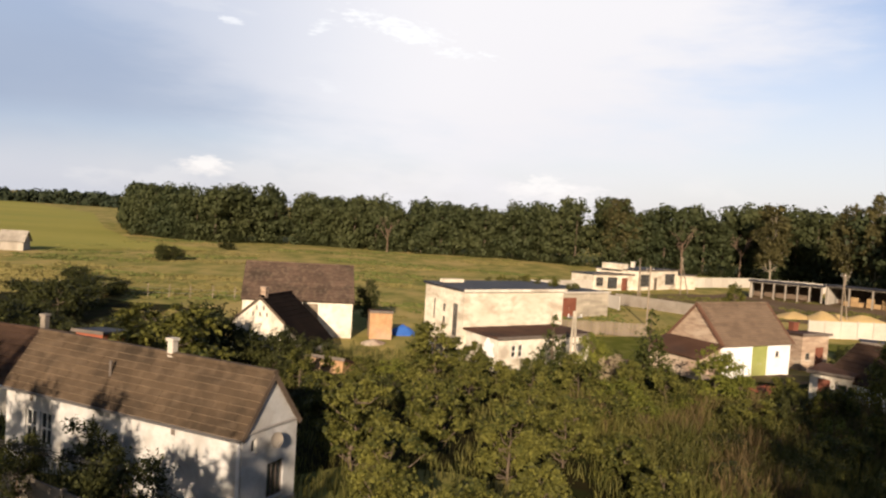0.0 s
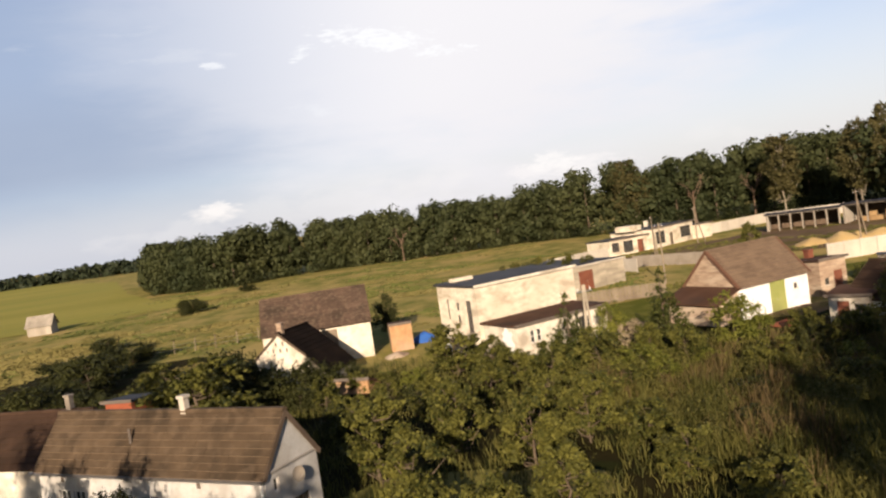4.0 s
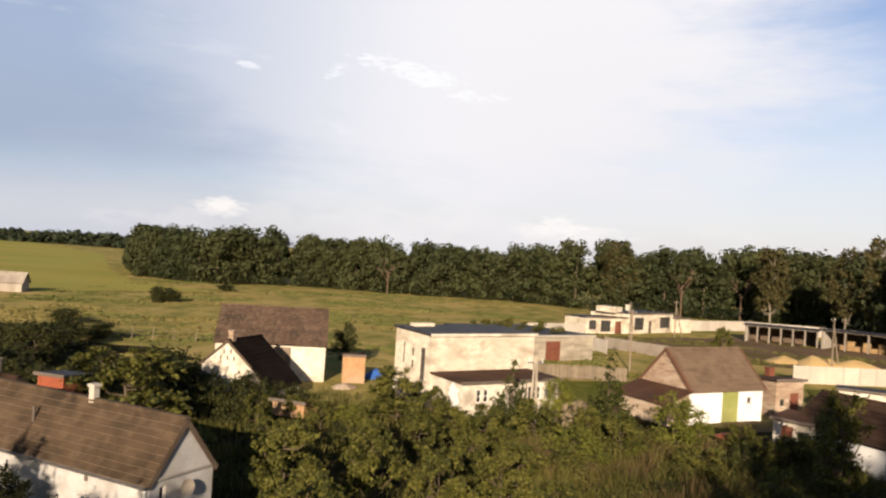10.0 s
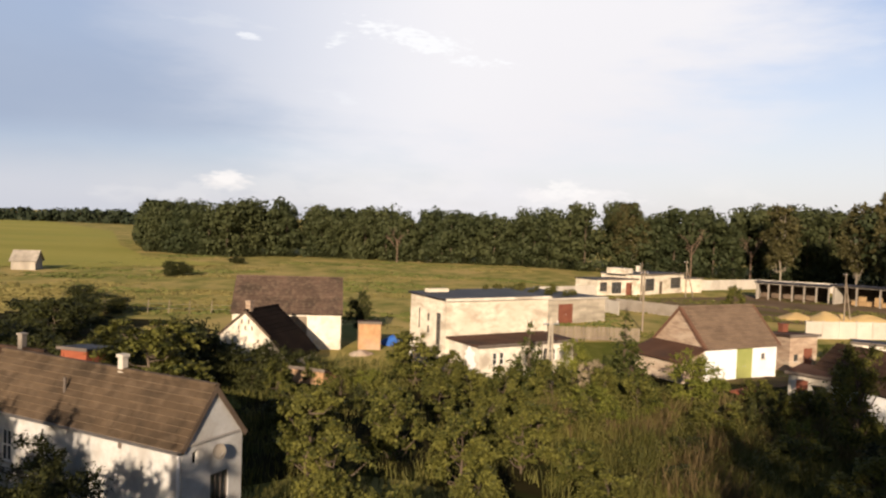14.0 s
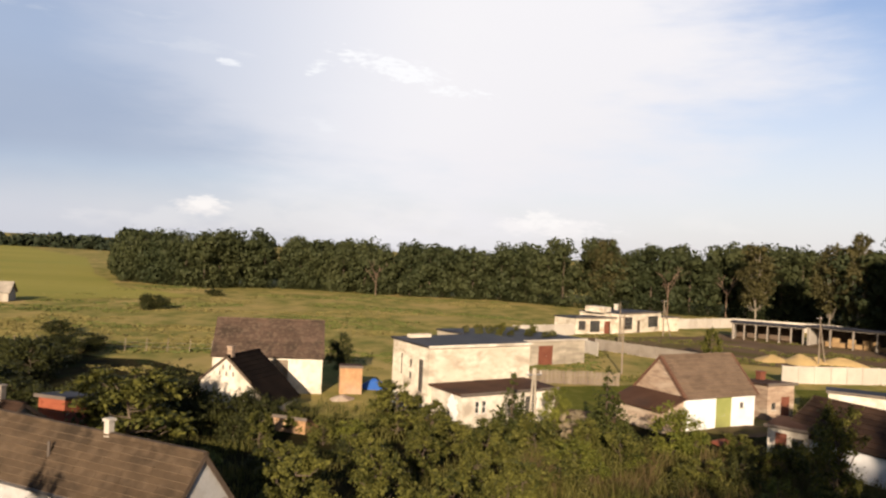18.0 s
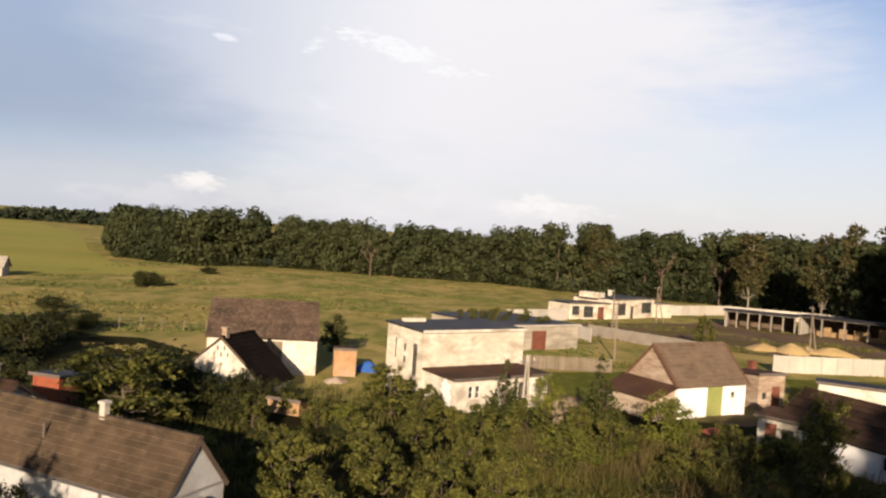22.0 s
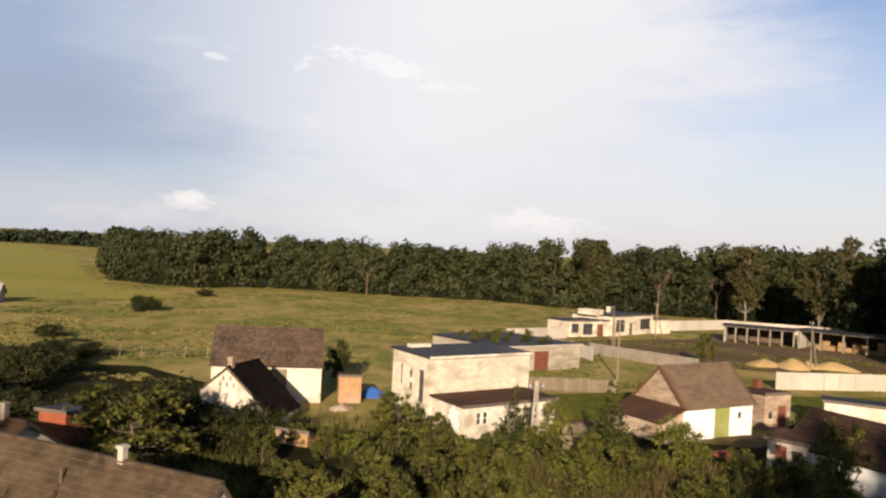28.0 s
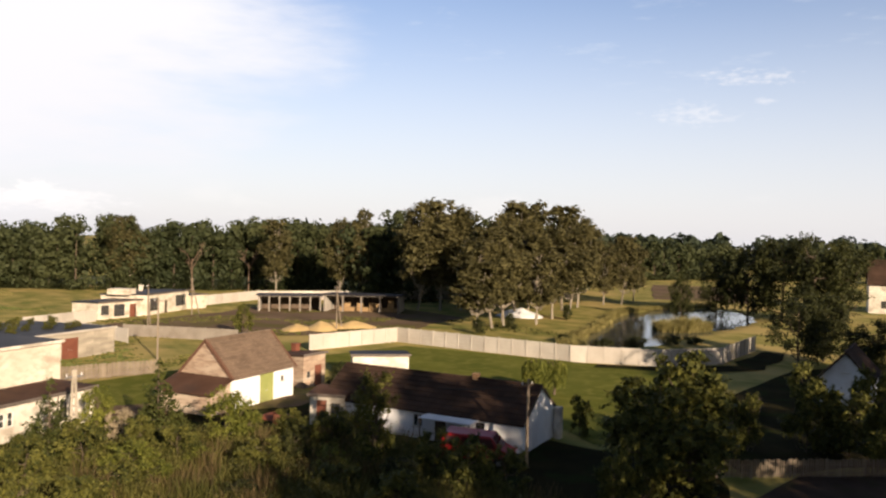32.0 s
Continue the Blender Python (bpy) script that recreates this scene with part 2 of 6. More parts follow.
M = {
    "grass": material("meadow_ground", (0.125, 0.142, 0.036), (0.36, 0.285, 0.102), 0.22, 1.0, 0.5, 1.6, (0.085, 0.107, 0.027), 0.5, stretch=(1.2, 0.7, 1), stain_scale=0.3, spec=0.02, tuft=(0.06, 0.75, (0.36, 0.275, 0.11)), hard=0.17),
    "lawn": material("lawn_ground", (0.075, 0.088, 0.015), (0.125, 0.128, 0.026), 0.2, 1.0, 0.5, 3.0, (0.075, 0.088, 0.016), 0.6, spec=0.02, tuft=(0.7, 0.35, (0.19, 0.17, 0.045))),
    "grain": material("ripening_grain", (0.238, 0.229, 0.0572), (0.317, 0.29, 0.0792), 0.02, 1.0, 0.4, 1.5, (0.194, 0.211, 0.0528), 0.5, stretch=(0.3, 1, 1), stain_scale=0.03, spec=0.02),
    "dirt": material("trodden_earth", (0.108, 0.0756, 0.0504), (0.166, 0.119, 0.0792), 0.1, 1.0, 0.5, 2.5, (0.0936, 0.0864, 0.0252), 0.85, stain_scale=0.12, spec=0.02),
    # soil made near-black: deep shade under plants is put into its colour
    "soil": material("shade_dark_soil", (0.012, 0.012, 0.005), (0.030, 0.025, 0.010), 0.3, 1.0, 0.6, 3.0, (0.018, 0.027, 0.007), 0.8, spec=0.02),
    "road": material("worn_track", (0.040, 0.028, 0.020), (0.066, 0.047, 0.034), 0.4, 0.95, 0.4, 5.0, (0.035, 0.037, 0.014), 0.6, spec=0.02),
    "plaster": material("weathered_plaster", (0.48, 0.445, 0.375), (0.70, 0.665, 0.585), 0.5, 0.9, 0.3, 12.0, (0.27, 0.235, 0.185), 0.75, stain_scale=0.7, tuft=(1.9, 0.5, (0.36, 0.325, 0.265))),
    "plaster_warm": material("bare_cream_plaster", (0.48, 0.43, 0.345), (0.70, 0.65, 0.55), 0.38, 0.9, 0.3, 12.0, (0.28, 0.235, 0.175), 0.75, stretch=(1, 1, 1.8), stain_scale=0.55, tuft=(1.4, 0.5, (0.37, 0.325, 0.255))),
    "white": material("whitewash", (0.68, 0.70, 0.715), (0.78, 0.79, 0.80), 0.8, 0.85, 0.15, 12.0, (0.46, 0.45, 0.43), 0.45, stain_scale=0.5),
    "grey_render": material("grey_render", (0.259, 0.245, 0.23), (0.36, 0.346, 0.324), 0.7, 0.9, 0.3, 10.0, (0.187, 0.173, 0.158), 0.5),
    "gable_render": material("pale_grey_gable_plaster", (0.38, 0.385, 0.385), (0.49, 0.49, 0.485), 0.9, 0.9, 0.25, 10.0, (0.25, 0.235, 0.21), 0.6, stain_scale=0.8, tuft=(2.2, 0.4, (0.30, 0.285, 0.26))),
    "block_grey": material("sooty_concrete_blocks", (0.27, 0.24, 0.19), (0.40, 0.36, 0.29), 0.8, 0.9, 0.35, 10.0, (0.17, 0.15, 0.12), 0.6, per="object", stretch=(0.5, 0.5, 2.0), stain_scale=0.6),
    "verge_brown": material("reddish_brown_verge_boards", (0.085, 0.042, 0.027), (0.13, 0.068, 0.044), 0.9, 0.85, 0.2, 10.0),
    "green_paint": material("yellow_green_paint", (0.22, 0.25, 0.075), (0.29, 0.31, 0.105), 0.8, 0.85, 0.1, 10.0, (0.16, 0.15, 0.07), 0.4),
    "tile": material("old_brown_roof_tiles", (0.095, 0.066, 0.045), (0.19, 0.135, 0.093), 0.7, 0.95, 0.4, 9.0, (0.08, 0.056, 0.037), 0.6, per="object", stain_scale=0.7),
    "tile_grey": material("mossy_dark_roof_tiles", (0.056, 0.037, 0.026), (0.105, 0.069, 0.049), 0.7, 0.95, 0.4, 9.0, (0.034, 0.025, 0.017), 0.7, per="object", stain_scale=0.9, tuft=(3.2, 0.45, (0.145, 0.108, 0.078))),
    "tile_old": material("lichened_old_roof_tiles", (0.047, 0.032, 0.019), (0.092, 0.064, 0.039), 0.5, 0.95, 0.4, 9.0, (0.026, 0.019, 0.012), 0.75, per="object", stain_scale=0.7, tuft=(2.4, 0.3, (0.13, 0.095, 0.063))),
    "tile_edge": material("pale_tile_edge", (0.2, 0.15, 0.105), (0.30, 0.23, 0.165), 2.0, 0.95, 0.2, 9.0),
    # the outbuilding roof's shaded slope is put into this near-black colour
    "black_roof": material("shade_black_roof", (0.006, 0.0045, 0.004), (0.014, 0.010, 0.008), 0.8, 0.95, 0.3, 8.0, spec=0.05),
    "tile_dark": material("dark_brown_roofing", (0.034, 0.021, 0.015), (0.064, 0.039, 0.027), 0.6, 0.95, 0.4, 9.0, (0.02, 0.015, 0.011), 0.6, per="object", spec=0.1),
    "felt": material("black_roofing_felt", (0.013, 0.014, 0.020), (0.030, 0.031, 0.040), 0.5, 0.62, 0.15, 8.0, (0.06, 0.057, 0.058), 0.5, spec=0.16),
    "felt_brown": material("rusty_brown_felt", (0.052, 0.027, 0.018), (0.088, 0.050, 0.034), 0.5, 0.9, 0.2, 8.0, (0.033, 0.026, 0.024), 0.6, spec=0.1),
    "brick": material("red_brick", (0.29, 0.165, 0.085), (0.40, 0.25, 0.13), 2.5, 0.9, 0.4, 14.0, (0.336, 0.288, 0.24), 0.4),
    "brick_pale": material("pinkish_flaking_wall", (0.25, 0.175, 0.125), (0.40, 0.315, 0.235), 1.3, 0.9, 0.5, 10.0, (0.45, 0.39, 0.31), 0.75, stretch=(0.6, 0.6, 2.4), tuft=(2.2, 0.5, (0.16, 0.11, 0.08))),
    "rust": material("rust_red_sheet", (0.2, 0.055, 0.028), (0.29, 0.085, 0.042), 0.8, 0.75, 0.2, 10.0),
    "door_brown": material("brown_painted_boards", (0.125, 0.042, 0.025), (0.175, 0.065, 0.04), 0.9, 0.75, 0.2, 10.0),
    "wood": material("grey_weathered_wood", (0.144, 0.115, 0.0864), (0.23, 0.191, 0.144), 1.2, 0.9, 0.3, 12.0, per="object", stretch=(1, 1, 0.25)),
    "wood_grey": material("silvered_gable_boards", (0.26, 0.235, 0.20), (0.38, 0.35, 0.30), 1.5, 0.9, 0.3, 12.0, (0.17, 0.15, 0.125), 0.5, per="object", stretch=(1, 1, 0.2)),
    "wood_dark": material("dark_old_wood", (0.0648, 0.0468, 0.0324), (0.108, 0.0792, 0.0576), 1.2, 0.9, 0.3, 12.0, per="object"),
    "concrete": material("pale_concrete", (0.374, 0.346, 0.302), (0.461, 0.432, 0.382), 0.7, 0.9, 0.25, 10.0, (0.274, 0.245, 0.209), 0.5, per="object"),
    "concrete_grey": material("grey_concrete", (0.173, 0.151, 0.126), (0.245, 0.22, 0.187), 0.8, 0.9, 0.3, 10.0),
    "dead_bark": material("dead_reddish_bark", (0.0864, 0.0576, 0.0396), (0.158, 0.112, 0.0792), 2.0, 0.95, 0.5, 9.0),
    "sand": material("yellow_sand", (0.4, 0.28, 0.12), (0.48, 0.352, 0.16), 0.5, 1.0, 0.4, 6.0),
    "frame": material("white_window_paint", (0.594, 0.585, 0.558), (0.702, 0.693, 0.666), 2.0, 0.6, 0.05, 20.0),
    "dark_frame": material("dark_window_paint", (0.0864, 0.072, 0.0612), (0.13, 0.108, 0.0936), 2.0, 0.7, 0.05, 20.0),
    "red_paint": material("red_car_paint", (0.27, 0.011, 0.013), (0.31, 0.016, 0.016), 0.7, 0.3, 0.0, 20.0, spec=0.6),
    "rubber": material("tyre_rubber", (0.0144, 0.0144, 0.0144), (0.0252, 0.0252, 0.0252), 3.0, 0.9, 0.1, 20.0),
    "chrome": material("grey_metal", (0.32, 0.32, 0.328), (0.416, 0.416, 0.424), 2.0, 0.4, 0.05, 20.0, metal=0.8),
    "tarp_blue": material("blue_tarpaulin", (0.024, 0.08, 0.32), (0.04, 0.128, 0.416), 1.5, 0.5, 0.3, 6.0),
    "sheet_white": material("white_plastic_sheet", (0.63, 0.639, 0.648), (0.738, 0.738, 0.738), 1.0, 0.5, 0.3, 5.0),
    "bark": material("bark", (0.0648, 0.0468, 0.0324), (0.115, 0.09, 0.0648), 2.0, 0.95, 0.6, 12.0),
    "bark_pale": material("pale_poplar_bark", (0.19, 0.16, 0.12), (0.27, 0.24, 0.19), 2.0, 0.9, 0.5, 9.0, (0.10, 0.085, 0.065), 0.5, stain_scale=1.5),
    "straw": material("stacked_straw", (0.23, 0.15, 0.075), (0.31, 0.215, 0.11), 1.5, 1.0, 0.6, 9.0),
    "glass": glass_material(),
    "water": water_material(),
    "leaf": leaf_material("orchard_leaves", (0.012, 0.020, 0.004), (0.135, 0.132, 0.028), 0.25, 0.5),
    "leaf_dark": leaf_material("dark_leaves", (0.006, 0.010, 0.003), (0.052, 0.056, 0.014), 0.2),
    "leaf_bright": leaf_material("bright_leaves", (0.046, 0.062, 0.010), (0.19, 0.195, 0.034), 0.28),
    "leaf_pale": leaf_material("pale_seeding_leaves", (0.16, 0.135, 0.085), (0.36, 0.30, 0.20), 0.3, 0.4, 0.4),
    "leaf_grey": leaf_material("silvery_poplar_leaves", (0.030, 0.030, 0.011), (0.115, 0.103, 0.040), 0.3, 0.35, 0.45),
    "needle": leaf_material("needles", (0.0187, 0.0274, 0.0072), (0.072, 0.0792, 0.0173), 0.2),
    "wood_leaf": leaf_material("woodland_leaves", (0.024, 0.034, 0.014), (0.058, 0.066, 0.025), 0.3, 0.06, 0.25),
    # bluish green: distance haze is put into these leaves' colour
    "far_leaf": leaf_material("haze_tinted_woodland", (0.014, 0.023, 0.014), (0.032, 0.042, 0.022), 0.2, 0.02, 0.3),
    "weed": leaf_material("tall_weeds", (0.026, 0.034, 0.007), (0.135, 0.125, 0.033), 0.25, 0.3),
    "dry_weed": leaf_material("dry_seeding_weeds", (0.050, 0.036, 0.016), (0.14, 0.103, 0.045), 0.25, 0.3),
    "meadow_green": leaf_material("rank_meadow_grass", (0.062, 0.078, 0.02), (0.115, 0.12, 0.033), 0.25, 0.1, 0.25),
    "meadow_straw": leaf_material("seeding_meadow_grass", (0.12, 0.108, 0.034), (0.175, 0.148, 0.052), 0.25, 0.1, 0.25),
    "reed": leaf_material("pond_reeds", (0.122, 0.115, 0.0324), (0.245, 0.209, 0.0792), 0.3, 0.4),
}


# ---- mesh helpers ----
def box(bm, x0, x1, y0, y1, z0, z1, m=None):
    vs = [bm.verts.new((x, y, z)) for z in (z0, z1) for x, y in ((x0, y0), (x1, y0), (x1, y1), (x0, y1))]
    if m is not None:
        for v in vs:
            v.co = m @ v.co
    for f in ((3, 2, 1, 0), (4, 5, 6, 7), (0, 1, 5, 4), (1, 2, 6, 5), (2, 3, 7, 6), (3, 0, 4, 7)):
        bm.faces.new([vs[i] for i in f])
    return vs


def prism(bm, outline, y0, y1, m=None):
    """An outline in x and z, pushed from y0 to y1."""
    a = [bm.verts.new((x, y0, z)) for x, z in outline]
    b = [bm.verts.new((x, y1, z)) for x, z in outline]
    if m is not None:
        for v in a + b:
            v.co = m @ v.co
    n = len(a)
    bm.faces.new(a)
    bm.faces.new(b[::-1])
    for i in range(n):
        bm.faces.new((a[i], b[i], b[(i + 1) % n], a[(i + 1) % n]))


def tube(bm, p, q, r0, r1, sides=8):
    p, q = Vector(p), Vector(q)
    turn = (q - p).to_track_quat("Z", "Y").to_matrix()
    rings = []
    for c, r in ((p, r0), (q, r1)):
        rings.append([bm.verts.new(c + turn @ Vector((r * math.cos(a), r * math.sin(a), 0))) for a in (2 * math.pi * i / sides for i in range(sides))])
    for i in range(sides):
        j = (i + 1) % sides
        bm.faces.new((rings[0][i], rings[0][j], rings[1][j], rings[1][i]))
    bm.faces.new(rings[0][::-1])
    bm.faces.new(rings[1])


def mesh_of(name, bm, mat, bevel=0.0, smooth=False):
    if bevel:
        bmesh.ops.bevel(bm, geom=bm.edges[:], offset=bevel, segments=1, affect="EDGES", clamp_overlap=True)
    bmesh.ops.recalc_face_normals(bm, faces=bm.faces[:])
    me = bpy.data.meshes.new(name)
    bm.to_mesh(me)
    bm.free()
    me.materials.append(mat)
    if smooth:
        me.shade_smooth()
    return me


def part(name, bm, mat, parent, label="", m=None, bevel=0.0, smooth=False):
    ob = new(name, mesh_of(name, bm, mat, bevel, smooth))
    ob.parent = parent
    if m is not None:
        ob.matrix_basis = m
    if label:
        ob["label"] = label
    return ob


def piece(name, me, parent, m):
    ob = new(name, me)
    ob.parent = parent
    ob.matrix_basis = m
    return ob


def thing(name, m, label, category, group="", kind=""):
    ob = new(name)
    ob.matrix_basis = m
    return tagged(ob, label, category, group, kind)


def wall_boxes(bm, length, h, th, holes=(), m=None, base=0.0):
    """A wall along x from 0 to length, th thick towards +y, with openings (x0, x1, z0, z1) through it."""
    xs = sorted({0.0, length, *[v for o in holes for v in o[:2]]})
    zs = sorted({base, h, *[v for o in holes for v in o[2:4] if base < v < h]})
    full = {(i, j) for i in range(len(xs) - 1) for j in range(len(zs) - 1)
            if not any(o[0] - 1e-6 <= xs[i] and xs[i + 1] <= o[1] + 1e-6 and o[2] - 1e-6 <= zs[j] and zs[j + 1] <= o[3] + 1e-6 for o in holes)}
    made = {}

    def v(i, j, s):
        if (i, j, s) not in made:
            co = Vector((xs[i], s * th, zs[j]))
            made[i, j, s] = bm.verts.new(m @ co if m is not None else co)
        return made[i, j, s]

    for i, j in full:
        for s in (0, 1):
            bm.faces.new([v(i, j, s), v(i + 1, j, s), v(i + 1, j + 1, s), v(i, j + 1, s)])
        for di, dj, a, b in ((-1, 0, (0, 0), (0, 1)), (1, 0, (1, 0), (1, 1)), (0, -1, (0, 0), (1, 0)), (0, 1, (0, 1), (1, 1))):
            if (i + di, j + dj) not in full:
                p, q = (i + a[0], j + a[1]), (i + b[0], j + b[1])
                bm.faces.new([v(*p, 0), v(*q, 0), v(*q, 1), v(*p, 1)])


def window(parent, m, x0, x1, z0, z1, bars=(1, 1), name="window", frame="frame", sill=True, label="", depth=0.06):
    """A window in an opening: frame with glazing bars, pane behind it, and a sill."""
    bm = bmesh.new()
    w, h, f, e = x1 - x0, z1 - z0, 0.06, 0.003
    cw, ch = (w - 2 * f) / (bars[0] + 1), (h - 2 * f) / (bars[1] + 1)
    cells = [(f + i * cw + (0.025 if i else 0), f + (i + 1) * cw - (0.025 if i < bars[0] else 0), f + j * ch + (0.025 if j else 0), f + (j + 1) * ch - (0.025 if j < bars[1] else 0))
             for i in range(bars[0] + 1) for j in range(bars[1] + 1)]
    wall_boxes(bm, w - e, h - e, 0.07, cells, Matrix.Translation((e, depth, 0)), e)
    win = part(name, bm, M[frame], parent, label, m @ pose(x0, 0, z0))
    bm = bmesh.new()
    box(bm, f, w - f, depth + 0.03, depth + 0.038, f, h - f)
    part("pane", bm, M["glass"], win)
    if sill:
        bm = bmesh.new()
        box(bm, -0.08, w + 0.08, -0.07, depth - 0.004, -0.06, -0.004)
        part("sill", bm, M["concrete"], win)
    return win


def door(parent, m, x0, x1, z0, z1, mat, leaves=1, label="", depth=0.05):
    """Boarded leaves in an opening."""
    w = (x1 - x0) / leaves
    n = max(3, round(w / 0.16))
    bm = bmesh.new()
    box(bm, 0.006, w / n - 0.006, depth - 0.012, depth - 0.002, 0.01, z1 - z0 - 0.01)
    board = mesh_of("board", bm, M[mat])
    for i in range(leaves):
        bm = bmesh.new()
        box(bm, 0.006, w - 0.006, depth, depth + 0.04, 0.01, z1 - z0 - 0.01)
        d = part("door", bm, M[mat], parent, label, m @ pose(x0 + i * w, 0, z0))
        for k in range(n):
            piece("board", board, d, pose(w * k / n, 0, 0))
        for z in (0.25, z1 - z0 - 0.3):
            bm = bmesh.new()
            box(bm, 0.03, w - 0.03, depth - 0.04, depth - 0.014, z - 0.06, z + 0.06)
            part("batten", bm, M[mat], d)
        bm = bmesh.new()
        x = w * (0.85 if i == 0 else 0.15)
        tube(bm, (x, depth - 0.035, 0.95), (x, depth - 0.035, 1.15), 0.015, 0.015, 6)
        part("handle", bm, M["chrome"], d)


def courses(parent, mat, length, slope, rise_deg, m, tile_w, tile_h, name="roof_tile", lip=0.045, jitter=0.006, seed=1):
    """Overlapping roof pieces, each of its own, on a plane from the eave (y = 0) upwards along y."""
    rng = random.Random(seed)
    nx, ny = max(1, round(length / tile_w)), max(1, round(slope / tile_h))
    w, h = length / nx, slope / ny
    bm = bmesh.new()
    vs = box(bm, 0.004, w - 0.004, -0.035, h, 0.0, 0.02)
    for v in vs:
        if v.co.y < 0 and v.co.z > 0.01:
            v.co.z += lip
    me = mesh_of(name, bm, M[mat])
    me.materials.append(M["tile_edge" if mat in ("tile", "tile_old") else mat])
    for f in me.polygons:
        if f.normal.y < -0.8:
            f.material_index = 1
    for j in range(ny):
        off = w / 2 if j % 2 else 0
        for i in range(nx):
            q = pose(i * w, j * h, 0.004 + rng.uniform(0, jitter), rng.uniform(-0.5, 0.5), rng.uniform(-0.4, 0.4), rng.uniform(-0.3, 0.3))
            piece(name, me, parent, m @ q)


def gable_house(name, label, corner, ang, length, width, eave, ridge, wall, roof, front=(), back=(), left=(), right=(),
                overhang=0.3, tile=(0.8, 0.45), gable=None, seed=1, base=0.0, category="house", verge="wood_dark", end=None, lip=0.045):
    """A house with a pitched roof. Local x runs along the ridge, y towards the back; front, back, left and right are
    lists of openings (kind, x0, x1, z0, z1, extra)."""
    h = thing(name, pose(corner[0], corner[1], base, 0, 0, ang), label, category)
    th = 0.3
    mats = {"front": pose(0, 0, 0), "right": pose(length, th, 0, 0, 0, 90), "back": pose(length, width, 0, 0, 0, 180), "left": pose(0, width - th, 0, 0, 0, -90)}
    opens = {"front": front, "right": right, "back": back, "left": left}
    for side, m in mats.items():
        run = length if side in ("front", "back") else width - 2 * th
        bm = bmesh.new()
        wall_boxes(bm, run, eave, th, [o[1:5] for o in opens[side] if o[4] <= eave], None, -0.4)
        part("wall", bm, M[wall], h, "", m)
        if side in ("left", "right"):
            bm = bmesh.new()
            prism(bm, [(-th, eave), (run + th, eave), (run / 2, ridge)], 0.0, th - 0.02)
            part("gable", bm, M[gable or wall], h, "", m)
        for o in opens[side]:
            if o[0] == "window":
                window(h, m @ pose(0, -0.055 if o[4] > eave else 0, 0), o[1], o[2], o[3], o[4], *(o[5:] or ()))
            else:
                door(h, m, o[1], o[2], o[3], o[4], *(o[5:] or ("door_brown",)))
    slope_w = width / 2
    end = overhang if end is None else end
    rise = math.atan2(ridge - eave, slope_w)
    run = math.hypot(ridge - eave, slope_w) + overhang
    for s in (0, 1):
        # from the eave, with overhang, up to the ridge
        m = pose(-end, 0, eave + 0.02) @ Matrix.Rotation(rise, 4, "X") @ Matrix.Translation((0, -overhang, 0.0))
        if s:
            m = pose(length, width, 0, 0, 0, 180) @ m
        bm = bmesh.new()
        box(bm, 0, length + 2 * end, 0, run, -0.10, 0.0)
        r = part("roof", bm, M[roof], h, "", m)
        courses(r, roof, length + 2 * end, run, 0, Matrix(), tile[0], tile[1], seed=seed + s, lip=lip)
        for x in (-0.03, length + 2 * end + 0.004):
            bm = bmesh.new()
            box(bm, x, x + 0.026, -0.03, run, -0.14, 0.05)
            if verge != "wood_dark":
                box(bm, min(x, x - 0.2 * s) + 0.03 * (1 - s), x + 0.24 * (1 - s), -0.03, run, 0.056, 0.085)
            part("bargeboard", bm, M[verge], h, "", m)
    n = max(4, round((length + 2 * end) / 0.45))
    w = (length + 2 * end) / n
    bm = bmesh.new()
    prism(bm, [(-0.17, -0.06), (0.17, -0.06), (0.10, 0.06), (-0.10, 0.06)], 0, w + 0.03)
    cap = mesh_of("ridge_tile", bm, M[roof], 0.01)
    for i in range(n):
        piece("ridge_tile", cap, h, pose(-end + i * w, width / 2, ridge + 0.07, 0, random.uniform(-1, 1), -90))
    return h


def chimney(house, x, y, z0, z1, w, mat, label=""):
    bm = bmesh.new()
    box(bm, x - w / 2, x + w / 2, y - w / 2, y + w / 2, z0, z1 - 0.12)
    box(bm, x - w / 2 - 0.05, x + w / 2 + 0.05, y - w / 2 - 0.05, y + w / 2 + 0.05, z1 - 0.12, z1)
    part("chimney", bm, M[mat], house, label, bevel=0.012)


